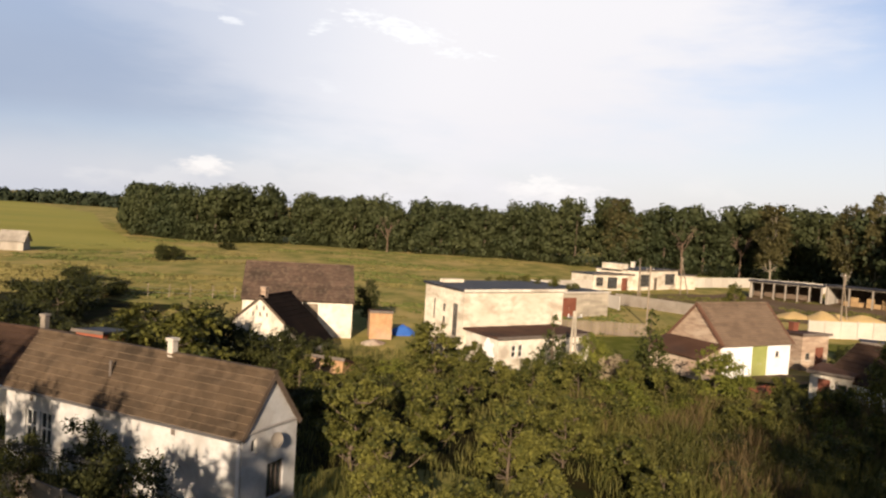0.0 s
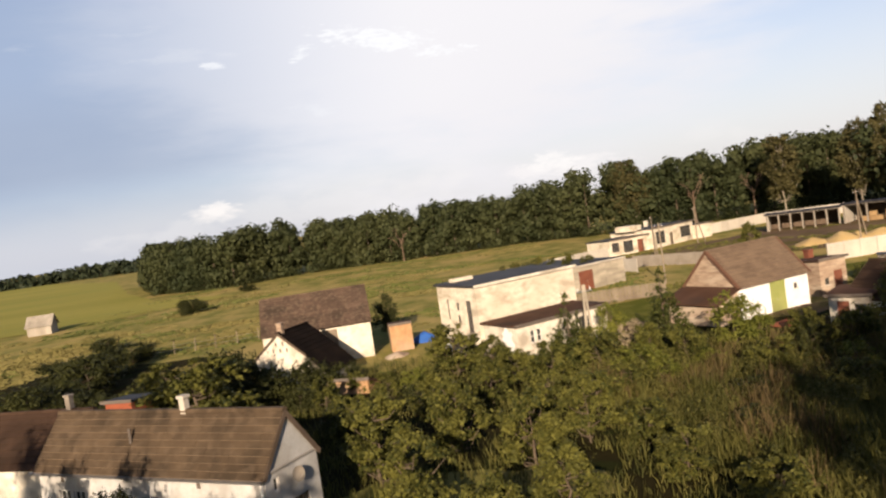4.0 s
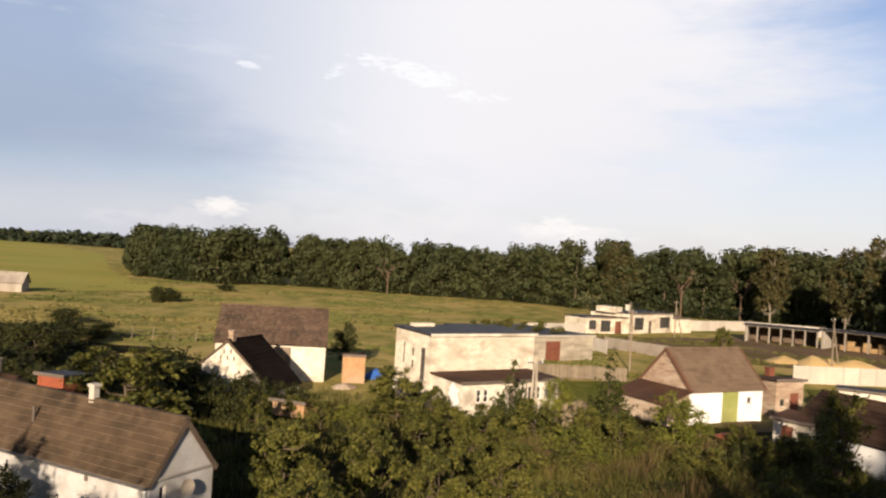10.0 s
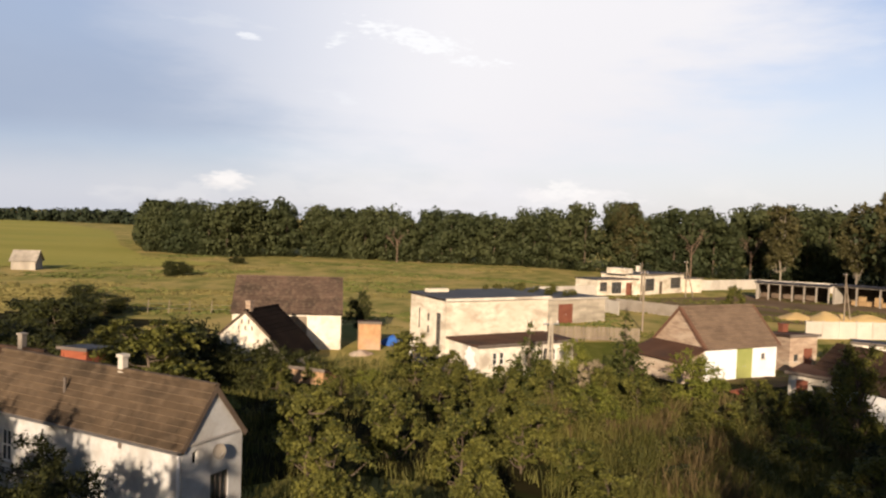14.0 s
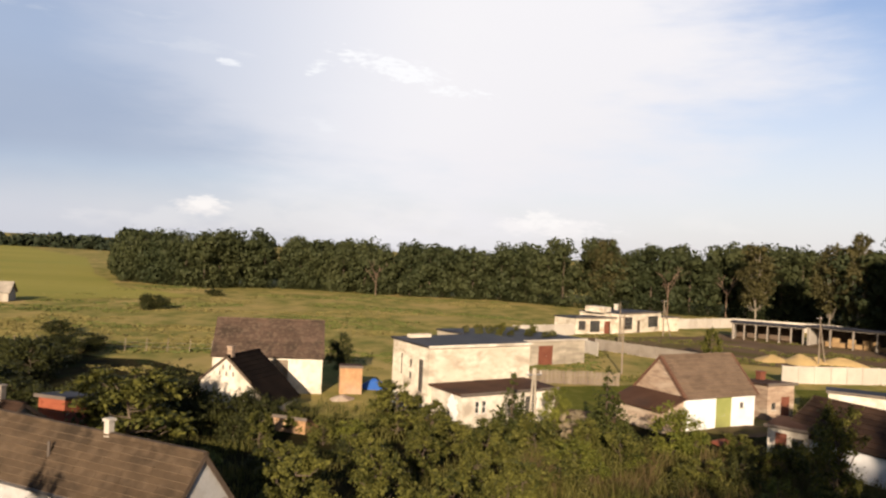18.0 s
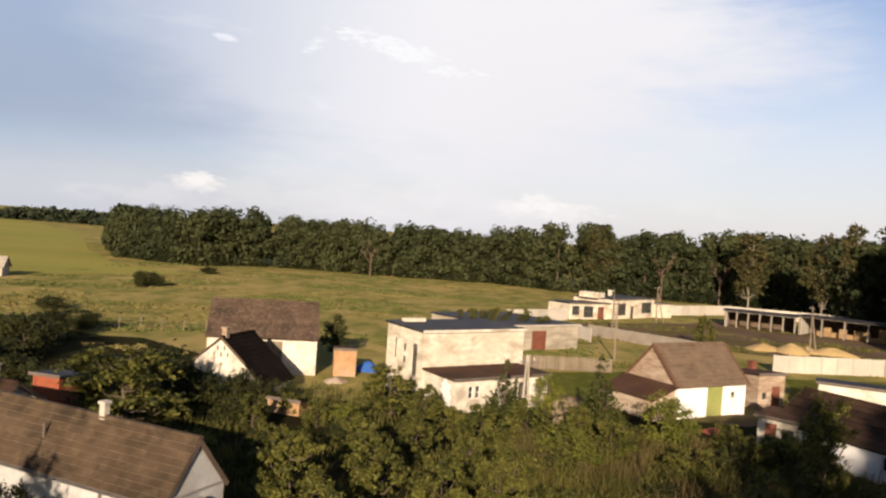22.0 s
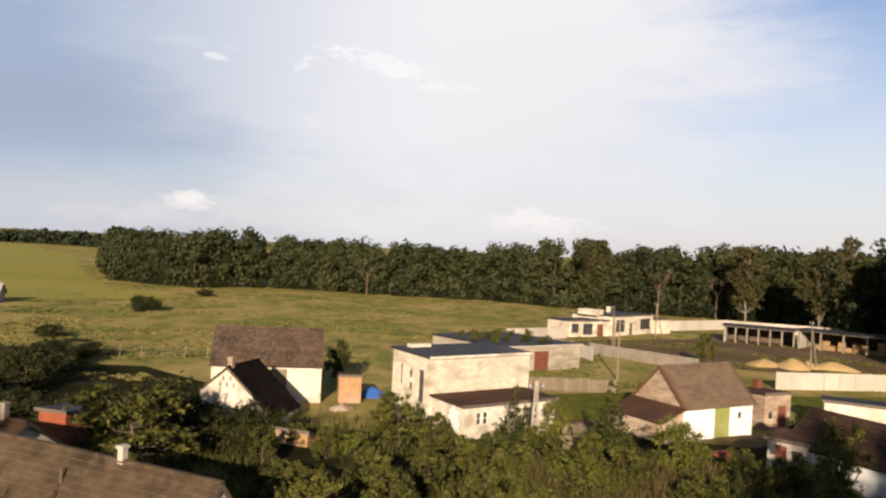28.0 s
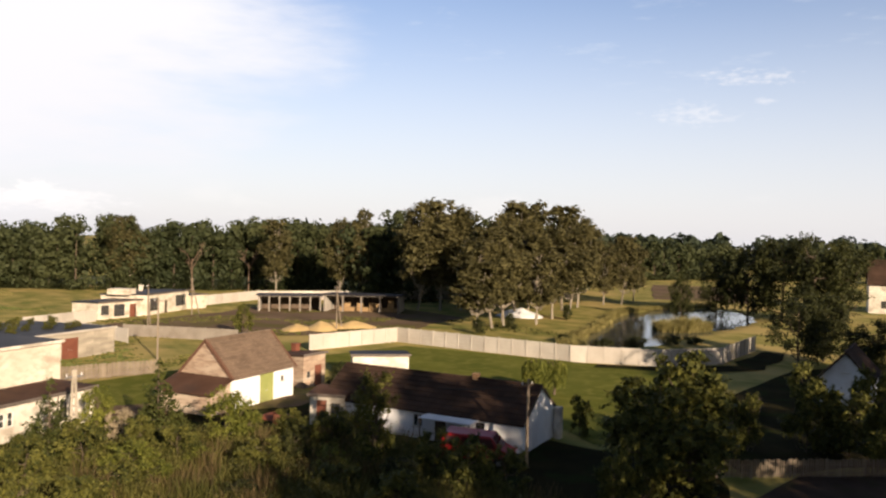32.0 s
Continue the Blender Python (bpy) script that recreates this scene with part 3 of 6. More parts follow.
def flat_house(name, label, corner, ang, length, width, height, wall, roof, front=(), back=(), left=(), right=(), fall=0.25, over=0.2, base=0.0, category="building", th=0.3, edge="dark_frame"):
    """A plain building with a nearly flat roof that falls to the back."""
    h = thing(name, pose(corner[0], corner[1], base, 0, 0, ang), label, category)
    mats = {"front": pose(0, 0, 0), "right": pose(length, th, 0, 0, 0, 90), "back": pose(length, width, 0, 0, 0, 180), "left": pose(0, width - th, 0, 0, 0, -90)}
    opens = {"front": front, "right": right, "back": back, "left": left}
    for side, m in mats.items():
        run = length if side in ("front", "back") else width - 2 * th
        bm = bmesh.new()
        wall_boxes(bm, run, height - (fall if side == "back" else 0.0) - (fall if side in ("left", "right") else 0), th, [o[1:5] for o in opens[side]], None, -0.4)
        if side in ("left", "right"):
            hi, lo = height, height - fall
            pts = [(0, lo), (run, lo), (run, hi)] if side == "left" else [(0, lo), (run, lo), (0, hi)]
            prism(bm, pts, 0, th)
        part("wall", bm, M[wall], h, "", m)
        for o in opens[side]:
            if o[0] == "window":
                window(h, m, o[1], o[2], o[3], o[4], *(o[5:] or ()))
            elif o[0] == "door":
                door(h, m, o[1], o[2], o[3], o[4], *(o[5:] or ("door_brown",)))
    bm = bmesh.new()
    m = Matrix.Translation((0, 0, height + 0.03)) @ Matrix.Rotation(-math.atan2(fall, width), 4, "X")
    box(bm, -over, length + over, -over, width + over, 0, 0.16)
    part("roof", bm, M[roof], h, "", m, bevel=0.02)
    bm = bmesh.new()
    box(bm, -over - 0.02, length + over + 0.02, -over - 0.03, -over - 0.004, -0.03, 0.19)
    part("fascia", bm, M[edge], h, "", m)
    return h


# ---- ground ----
POND = (114.0, 89.0)


def pond_field(x, y):
    """1 in the middle of the long pond, 0 on its shore, negative outside."""
    u = ((x - POND[0]) * 0.915 + (y - POND[1]) * 0.403) / 40
    v = (-(x - POND[0]) * 0.403 + (y - POND[1]) * 0.915) / (10.5 + 2.5 * math.sin(u * 3))
    return 1 - (u * u + v * v)


def pond_depth(x, y):
    return max(0.0, min(1.0, pond_field(x, y) * 4.0))


def ground_height(x, y):
    h = 0.05 * noise.noise((x * 0.12, y * 0.12, 0.0)) - 1.0 * pond_depth(x, y)
    near = math.hypot(x + 14, y - 30)
    h += 0.8 * max(0.0, 1 - near / 22) ** 1.5
    return h


def sheet(name, xs, ys, mat, z=0.0, height=True):
    verts = [(x, y, z + (ground_height(x, y) if height else 0)) for y in ys for x in xs]
    n = len(xs)
    faces = [(j * n + i, j * n + i + 1, (j + 1) * n + i + 1, (j + 1) * n + i) for j in range(len(ys) - 1) for i in range(n - 1)]
    me = bpy.data.meshes.new(name)
    me.from_pydata(verts, [], faces)
    me.materials.append(mat)
    me.shade_smooth()
    return new(name, me)


def steps(*spans):
    out = []
    for a, b, d in spans:
        out += list(np.arange(a, b, d))
    return [float(v) for v in out] + [float(spans[-1][1])]


ground = sheet("ground", steps((-2600, -200, 200), (-200, -60, 14), (-60, 170, 2.5), (170, 300, 13), (300, 3000, 180)),
               steps((-300, 0, 30), (0, 130, 2.5), (130, 300, 10), (300, 3000, 150)), M["grass"])
tagged(ground, "rough meadow grass in green and straw-coloured drifts", "ground", kind="structure")


def patch(name, outline, mat, label, category, lift=0.04, step=3.0):
    """A level piece of ground cover with an uneven edge, draped over the ground."""
    bm = bmesh.new()
    pts = []
    n = len(outline)
    for i in range(n):
        a, b = Vector(outline[i]), Vector(outline[(i + 1) % n])
        k = max(1, int((b - a).length / step))
        for j in range(k):
            p = a.lerp(b, j / k)
            w = min(1.2, step * 0.35)
            pts.append((p.x + w * noise.noise((p.x * 0.31, p.y * 0.31, 5)), p.y + w * noise.noise((p.x * 0.31, p.y * 0.31, 9))))
    f = bm.faces.new([bm.verts.new((x, y, 0)) for x, y in pts])
    bmesh.ops.triangulate(bm, faces=[f])
    for _ in range(2):
        bmesh.ops.subdivide_edges(bm, edges=[e for e in bm.edges if e.calc_length() > step], cuts=1)
        bmesh.ops.triangulate(bm, faces=bm.faces[:])
    for v in bm.verts:
        v.co.z = ground_height(v.co.x, v.co.y) + lift
    ob = new(name, mesh_of(name, bm, mat))
    return tagged(ob, label, category, kind="structure")


patch("grain_field", [(-50, 178), (-78, 200), (-110, 262), (-180, 420), (-330, 640), (-700, 620), (-420, 230), (-150, 150), (-75, 150)], M["grain"],
      "ripening yellow-green grain field reaching the woods", "field", 0.12, 12)
patch("yard", [(26, 128), (48, 138), (57, 146), (84, 132), (84, 112), (62, 99), (44, 103), (30, 108), (22, 116)], M["dirt"], "bare trodden earth yard with grassy patches", "yard", 0.05, 4)
patch("lawn", [(33, 62), (40, 83), (54, 86), (70, 55), (60, 40), (46, 33), (38, 38), (41, 46), (36, 56)], M["lawn"], "mown green lawn behind the concrete wall", "lawn", 0.05, 3)
patch("garden_lawn", [(9, 66), (12, 78), (22, 82), (26, 72), (20, 66)], M["lawn"], "short green grass beside the board fence", "lawn", 0.05, 3)
# garden soil whose dark colour also holds the shade between shrubs
patch("garden_soil", [(-30, 14), (-30, 55), (-20, 64), (0, 58), (14, 62), (30, 60), (40, 30), (26, 14)], M["soil"], "dark weedy garden soil under the shrubs, shade put into its colour", "soil", 0.03, 4)
# dark sheet standing in for the shade below the village trees
patch("kitchen_garden", [(40, 27), (46, 36), (56, 41), (66, 44), (84, 48), (100, 44), (104, 30), (90, 14), (66, 8), (62, 16), (48, 25)], M["soil"], "weedy ground under village trees, shade put into its dark colour", "soil", 0.03, 4)
patch("wall_strip", [(66, 62.5), (71.5, 56.6), (79.8, 54.0), (95, 59), (95, 56), (80, 50), (70, 53), (63.5, 61)], M["soil"], "dark ground strip at the foot of the concrete wall", "soil", 0.09, 3)
# darkened ground: the black shade in the hedge gaps is painted here
patch("hedge_ground", [(-62, 42), (-64, 84), (-46, 87), (-30, 84), (-20, 76), (-20, 60), (-29, 54), (-31, 42)], M["soil"], "weedy ground under the hedges, shade put into its dark colour", "soil", 0.03, 4)
patch("ploughed_field", [(160, 130), (173, 111), (235, 151), (217, 176)], M["dirt"], "brown ploughed field beyond the pond", "field", 0.08, 8)
# court darkened by colour for the shade between stable and porch
patch("court", [(21.5, 51.5), (23.5, 57), (29.6, 62.4), (33.5, 61), (29.5, 55.5), (25.5, 50)], M["soil"], "trodden court between stable and cottage, darkened to stand for shade", "court", 0.1, 2.5)
patch("road", [(20, 22), (44, 25.5), (62, 15), (60, 9), (40, 20), (22, 16)], M["road"], "worn grey-brown village track", "road", 0.07, 3)
patch("farther_road", [(8, 64), (22, 60), (34, 58), (36, 62), (24, 64), (10, 68)], M["dirt"], "earthen path beside the white barn", "path", 0.06, 3)

water = sheet("water", steps((60, 165, 5)), steps((40, 130, 5)), M["water"], -0.16, False)
tagged(water, "still pond water reflecting sky and trees", "water", kind="structure")

# ---- buildings ----
W1 = (1, 1)
near_house = gable_house("farmhouse", "long white farmhouse with worn brown tiled roof and plastered gable", (-19.5, 31.75), -27.3, 11.95, 2.95, 3.33, 5.15, "gable_render", "tile_old",
                         front=[("window", 1.15, 1.8, 1.15, 2.45), ("window", 2.0, 2.65, 1.15, 2.45)],
                         right=[("window", 0.15, 0.42, 2.55, 3.05, (0, 0), "window", "frame", False), ("window", 1.05, 1.95, 0.75, 2.0, (2, 0), "window", "dark_frame"), ("window", 1.0, 1.3, 3.55, 4.3, (0, 1), "window", "dark_frame", False)],
                         gable="gable_render", tile=(0.6, 0.27), overhang=0.2, seed=3, base=0.5, end=0.07, lip=0.065)
chimney(near_house, 7.2, 1.48, 4.7, 5.8, 0.27, "concrete", "weathered plastered chimney")

bm = bmesh.new()
rings = [[bm.verts.new((0.10 * (q / 4) ** 2, 0.42 * q / 4 * math.cos(a), 0.42 * q / 4 * math.sin(a))) for a in (2 * math.pi * i / 18 for i in range(18))] for q in (1, 2, 3, 4)]
bm.faces.new(rings[0])
for q in range(3):
    for i in range(18):
        bm.faces.new((rings[q][i], rings[q][(i + 1) % 18], rings[q + 1][(i + 1) % 18], rings[q + 1][i]))
dish = part("satellite_dish", bm, M["concrete_grey"], near_house, "grey satellite dish on the gable", pose(12.15, 1.5, 2.85, 0, -10, -12) @ Matrix.Scale(0.66, 4), smooth=True)
bm = bmesh.new()
tube(bm, (0, 0, 0), (-0.27, 0, -0.05), 0.025, 0.025, 6)
tube(bm, (0.0, 0, -0.4), (0.45, 0, -0.02), 0.012, 0.012, 6)
part("bracket", bm, M["chrome"], dish)
bm = bmesh.new()
tube(bm, (11.86, -0.09, 0.0), (11.86, -0.09, 3.2), 0.06, 0.06, 8)
part("downpipe", bm, M["sheet_white"], near_house, "white downpipe")
bm = bmesh.new()
prism(bm, [(-0.08, 0.0), (-0.06, -0.08), (0.06, -0.08), (0.08, 0.0)], 0, 12.2, Matrix.Translation((-0.15, -0.25, 3.19)) @ Matrix.Rotation(radians(-90), 4, "Z"))
part("gutter", bm, M["chrome"], near_house)

bm = bmesh.new()
box(bm, 11.955, 12.01, -0.02, 2.97, 3.26, 3.36)
part("string_course", bm, M["grey_render"], near_house, "thin plaster ledge under the gable", bevel=0.012)
bm = bmesh.new()
box(bm, 11.955, 11.985, -0.02, 2.97, -0.3, 0.5)
part("plinth", bm, M["grey_render"], near_house, "grey rendered plinth")
for x in (1.4, 8.8):
    bm = bmesh.new()
    box(bm, x, x + 0.16, -0.03, 0.02, 2.78, 2.98)
    part("vent", bm, M["dark_frame"], near_house, "small dark vent under the eaves")
bm = bmesh.new()
tube(bm, (5.0, 0.62, 4.05), (5.0, 0.62, 4.75), 0.06, 0.06, 8)
part("vent_pipe", bm, M["dark_frame"], near_house, "dark vent pipe on the roof")
barn = gable_house("barn", "plastered barn with a broad brown tiled roof", (-18.67, 67.94), 8.6, 9.5, 7.65, 3.34, 6.1, "plaster", "tile_grey",
                   front=[("door", 4.3, 6.5, 0.0, 2.95, "wood", 2)], right=[("window", 3.0, 3.8, 1.4, 2.2, (1, 1), "window", "dark_frame")], tile=(0.7, 0.42), seed=5, category="barn", end=0.12)
shed = gable_house("cottage", "small whitewashed gabled outbuilding with a dark roof", (-13.3, 59.3), 71.0, 4.6, 4.6, 2.46, 4.35, "plaster", "black_roof",
                   tile=(0.8, 0.45), overhang=0.2, seed=7, category="outbuilding", end=0.08)
for y, z in ((1.7, 2.85), (2.3, 2.85), (2.9, 2.85), (2.0, 3.35), (2.6, 3.35)):
    bm = bmesh.new()
    box(bm, -0.014, 0.05, y - 0.07, y + 0.07, z, z + 0.34)
    part("vent_slot", bm, M["dark_frame"], shed, "narrow dark vent slot")
# its roof runs on as a catslide over a low side aisle
bm = bmesh.new()
prism(bm, [(-1.7, 0.85), (-1.7, 0.97), (0.0, 2.58), (0.0, 2.44)], -0.2, 4.7, pose(0, 0, 0, 0, 0, 90) @ Matrix.Diagonal((1, -1, 1, 1)))
part("catslide_roof", bm, M["black_roof"], shed, "low dark catslide roof")
bm = bmesh.new()
box(bm, 0.1, 4.5, -1.55, -1.3, -0.3, 1.0)
part("aisle_wall", bm, M["plaster"], shed)
chimney(shed, 0.5, 2.3, 4.0, 5.1, 0.42, "brick_pale", "weathered brick chimney")

white_barn = gable_house("stable", "whitewashed stable with a yellow-green door panel and steep brown roof", (20.4, 60.3), 28.3, 8.1, 5.7, 2.67, 5.58, "white", "tile",
                         front=[("door", 3.45, 5.3, 0.0, 2.6, "green_paint", 2), ("window", 6.3, 6.75, 1.55, 2.0, (1, 1), "window", "dark_frame")],
                         gable="brick_pale", tile=(0.7, 0.4), overhang=0.18, seed=9, category="stable", verge="verge_brown", end=0.12)
# dark lean-to against its gable
bm = bmesh.new()
prism(bm, [(-2.3, 0.0), (-2.3, 1.75), (0.0, 2.55), (0.0, 0.0)], 0.2, 5.4)
part("lean_to_wall", bm, M["brick_pale"], white_barn, "flaking lean-to wall")
bm = bmesh.new()
prism(bm, [(-2.65, 1.65), (-2.65, 1.75), (0.0, 2.72), (0.0, 2.62)], -0.2, 5.9)
part("lean_to_roof", bm, M["felt_brown"], white_barn, "dark brown lean-to roof")

block = flat_house("storehouse", "tall flat-roofed storehouse of stained cream plaster", (0.11, 61.13), 32.7, 10.39, 5.6, 5.55, "plaster_warm", "felt",
                   left=[("window", 0.95, 1.25, 2.9, 4.6, (0, 1), "window", "dark_frame", False), ("window", 2.35, 2.75, 3.7, 4.3, (0, 0), "window", "dark_frame"), ("window", 2.35, 2.75, 2.7, 3.3, (0, 0), "window", "dark_frame"), ("window", 3.75, 4.45, 1.9, 4.5, (1, 4), "window", "dark_frame")], fall=-0.1, edge="plaster")
bm = bmesh.new()
box(bm, 1.0, 3.1, 4.5, 5.1, 5.3, 6.1)
part("roof_hatch", bm, M["plaster_warm"], block, "pale box on the roof", bevel=0.02)
annex = flat_house("annex", "low cream annex with a brown felt roof", (2.58, 57.72), 32.7, 9.4, 4.02, 2.5, "plaster", "felt_brown",
                   front=[("window", 1.35, 1.8, 1.05, 2.05, (0, 1)), ("window", 2.0, 2.45, 1.05, 2.05, (0, 1)), ("window", 6.3, 6.9, 0.6, 2.1, (1, 2), "window", "dark_frame"), ("window", 7.2, 7.6, 1.05, 2.05, (0, 1))],
                   left=[("window", 1.9, 2.2, 0.9, 2.0, (0, 2), "window", "dark_frame")], fall=-0.08, over=0.22)
bm = bmesh.new()
tube(bm, (6.05, -0.08, -0.2), (6.05, -0.08, 2.45), 0.05, 0.05, 8)
part("downpipe", bm, M["dark_frame"], annex, "dark downpipe")

for k, (y0, z0, ry, rz) in enumerate(((1.05, 1.75, 0.62, 0.62), (0.75, 1.0, 0.34, 0.7))):
    # fresh whitewash with a ragged outline on the end wall
    bm = bmesh.new()
    ring = [(y0 + ry * math.cos(a) * (1 + 0.7 * noise.noise((math.cos(a) * 2.7, math.sin(a) * 2.7, k))), z0 + rz * math.sin(a) * (1 + 0.7 * noise.noise((math.cos(a) * 2.7, math.sin(a) * 2.7, k + 5)))) for a in (2 * math.pi * i / 26 for i in range(26))]
    prism(bm, ring, -0.004 - 0.004 * k, 0.0, Matrix.Rotation(radians(90), 4, "Z") @ Matrix.Scale(-1, 4, (0, 1, 0)))
    part("whitewash_patch", bm, M["white"], annex, "bright patch of fresh whitewash")

garages = flat_house("garage_row", "pale block-built garages with a dark overgrown flat roof", (9.4, 90.75), 32.0, 12.7, 14.7, 2.9, "block_grey", "felt",
                     front=[("door", 5.1, 7.4, 0.0, 2.35, "door_brown", 2)], fall=0.2, th=0.3, edge="concrete")

bm = bmesh.new()
box(bm, 0.006, 1.034, -0.022, 0.0, 0.006, 0.464)
block_me = mesh_of("block", bm, M["block_grey"], 0.01)
for j in range(6):
    for x0, x1 in ((0.0, 5.05), (7.45, 12.7)):
        n = 5
        for i in range(n):
            w = (x1 - x0) / n
            piece("block", block_me, garages, pose(x0 + i * w, 0, 0.03 + 0.475 * j) @ Matrix.Diagonal((w / 1.04, 1, 1, 1)))

far_hall = flat_house("workshop", "single-storey cream workshop with large dark windows", (35.1, 137.7), 43.0, 13.8, 9.0, 3.5, "plaster_warm", "felt",
                      front=[("window", 0.8, 3.8, 0.7, 2.9, (3, 2), "window", "dark_frame"), ("door", 5.4, 6.4, 0, 2.3, "wood_dark"), ("window", 9.2, 12.8, 0.9, 2.9, (3, 2), "window", "dark_frame")], fall=0.2)
chimney(far_hall, 7.5, 6.0, 3.6, 4.7, 0.6, "plaster")
bm = bmesh.new()
box(bm, -1.2, 1.2, 3.0, 7.0, 3.5, 4.5)
part("roof_house", bm, M["plaster_warm"], far_hall, "raised masonry box on the roof", bevel=0.02)
far_wing = flat_house("workshop_wing", "low wing of the workshop with broken plaster", (26.2, 133.6), 28.0, 9.0, 6.0, 2.7, "plaster_warm", "felt",
                      front=[("window", 0.6, 2.2, 0.7, 2.3, (2, 1), "window", "dark_frame"), ("window", 3.2, 5.4, 0.3, 2.3, (2, 1), "window", "dark_frame"), ("door", 6.4, 7.8, 0, 2.2, "door_brown")], fall=0.15)
far_store = flat_house("workshop_store", "small rendered store beside the workshop", (45.6, 146.4), 30.0, 4.0, 5.0, 2.6, "plaster_warm", "felt", fall=0.15)

long_house = gable_house("cottage", "low white cottage with a long dark brown roof", (24.9, 53.3), -64.5, 16.6, 6.2, 2.1, 4.15, "white", "tile_dark",
                         front=[("window", 8.0, 8.8, 0.85, 1.75, (1, 0)), ("door", 9.8, 10.7, 0, 1.95, "wood_dark"), ("window", 13.0, 13.7, 0.85, 1.75, (1, 0), "window", "dark_frame")],
                         tile=(0.8, 0.5), overhang=0.25, seed=11, end=0.06)
chimney(long_house, 11.5, 3.1, 3.8, 4.55, 0.42, "brick", "red brick chimney")
bm = bmesh.new()
box(bm, 9.4, 13.4, -1.7, -0.3, 1.9, 1.98)
part("canopy", bm, M["sheet_white"], long_house, "white sheet canopy over the cottage door", bevel=0.01)
for x in (9.5, 13.3):
    bm = bmesh.new()
    tube(bm, (x, -1.6, -0.1), (x, -1.6, 1.9), 0.05, 0.05, 8)
    part("canopy_post", bm, M["wood"], long_house)
bm = bmesh.new()
box(bm, 16.75, 17.25, 5.3, 5.9, -0.3, 2.3)
part("pillar", bm, M["plaster"], long_house, "pale masonry pillar at the gable", bevel=0.02)
porch = flat_house("porch", "white entrance lodge with a brown door", (23.6, 52.9), -45.0, 2.6, 2.6, 2.3, "plaster", "felt_brown",
                   front=[("door", 0.5, 1.3, 0, 2.0, "door_brown"), ("window", 1.6, 2.35, 0.9, 1.8, (1, 0), "window", "dark_frame")], fall=-0.2, th=0.25)
rear_garage = flat_house("shed", "flat-roofed cream garden shed on the lawn", (35.4, 67.2), -27.4, 5.6, 3.9, 2.5, "plaster", "felt",
                         right=[("window", 1.3, 2.0, 1.0, 1.8, (1, 0), "window", "dark_frame")], fall=0.2)
lean_shed = flat_house("shed", "patched flaking brick shed beside the stable", (29.6, 66.3), 22.0, 3.1, 4.0, 3.0, "brick_pale", "felt_brown",
                       front=[("door", 1.6, 2.6, 0, 2.0, "door_brown"), ("window", 0.5, 1.0, 0.9, 1.5, (0, 0), "window", "dark_frame")], fall=0.3)
chimney(lean_shed, 2.6, 3.4, 2.8, 3.7, 0.6, "door_brown", "dark red chimney box")
a_house = gable_house("cottage", "small white gabled house half hidden by trees", (68.9, 33.0), 20.0, 7.0, 4.2, 2.6, 4.9, "white", "tile_dark",
                      left=[("window", 1.5, 2.1, 3.0, 3.7, (0, 1), "window", "dark_frame")], tile=(0.8, 0.5), seed=13)
far_house = gable_house("house", "distant pale house with a dark roof", (175.8, 83.2), -62.0, 16.0, 9.0, 6.4, 11.8, "plaster", "tile_dark",
                        left=[("window", 1.2, 2.2, 3.5, 4.8), ("window", 4.4, 5.4, 3.5, 4.8)], front=[("window", 2.4, 3.6, 1.2, 2.8, (1, 1), "window", "dark_frame"), ("window", 5.6, 6.8, 1.2, 2.8, (1, 1), "window", "dark_frame"), ("window", 9.6, 10.8, 1.2, 2.8, (1, 1), "window", "dark_frame")], tile=(1.0, 0.6), seed=15)
red_shed = flat_house("shed", "rust-red sheet metal garage behind the farmhouse", (-25.6, 51.6), -18.0, 2.1, 2.4, 2.4, "rust", "felt", front=[("door", 0.2, 1.9, 0, 2.2, "rust", 2)], fall=0.2, th=0.1)
back_house = gable_house("outbuilding", "dark-roofed outbuilding behind the farmhouse", (-29.5, 41.5), -20.0, 7.0, 6.0, 2.0, 4.0, "plaster", "tile_dark", seed=17)
chimney(back_house, 5.6, 3.0, 3.4, 4.9, 0.32, "concrete_grey", "weathered chimney")
field_barn = gable_house("hut", "lone weathered hut with a pale grey roof at the field's edge", (-80.6, 143.6), 10.0, 4.2, 4.0, 1.8, 3.5, "wood_grey", "wood_grey", seed=19, category="hut")
brick_box = flat_house("shed", "small orange brick shed beside the barn", (-7.7, 69.6), 8.0, 2.0, 2.4, 2.35, "brick", "felt_brown", fall=0.15, th=0.2, over=0.04)


# ---- walls and fences ----
def panel_wall(name, label, line, panel, h, mat, group="", posts=True):
    """Concrete panels between posts along a line of points; each panel and post is a piece."""
    w = thing(name, Matrix(), label, "wall", group)
    bmp = bmesh.new()
    box(bmp, -0.08, 0.08, -0.09, 0.09, -0.3, h + 0.06)
    post_me = mesh_of("post", bmp, M[mat], 0.01)
    for a, b in zip(line, line[1:]):
        a, b = Vector(a), Vector(b)
        n = max(1, round((b - a).length / panel))
        d = (b - a) / n
        ang = math.degrees(math.atan2(d.y, d.x))
        bmp = bmesh.new()
        rows = 4
        for k in range(rows):
            box(bmp, 0.085, d.length - 0.085, -0.04 + 0.006 * (k % 2), 0.04, h * k / rows - (0.3 if k == 0 else 0), h * (k + 1) / rows - 0.012)
        me = mesh_of("panel", bmp, M[mat])
        for i in range(n):
            p = a + d * i
            z = ground_height(p.x, p.y)
            piece("panel", me, w, pose(p.x, p.y, z, random.uniform(-0.6, 0.6), 0, ang))
            if posts:
                piece("post", post_me, w, pose(p.x, p.y, z, 0, 0, ang))
    return w


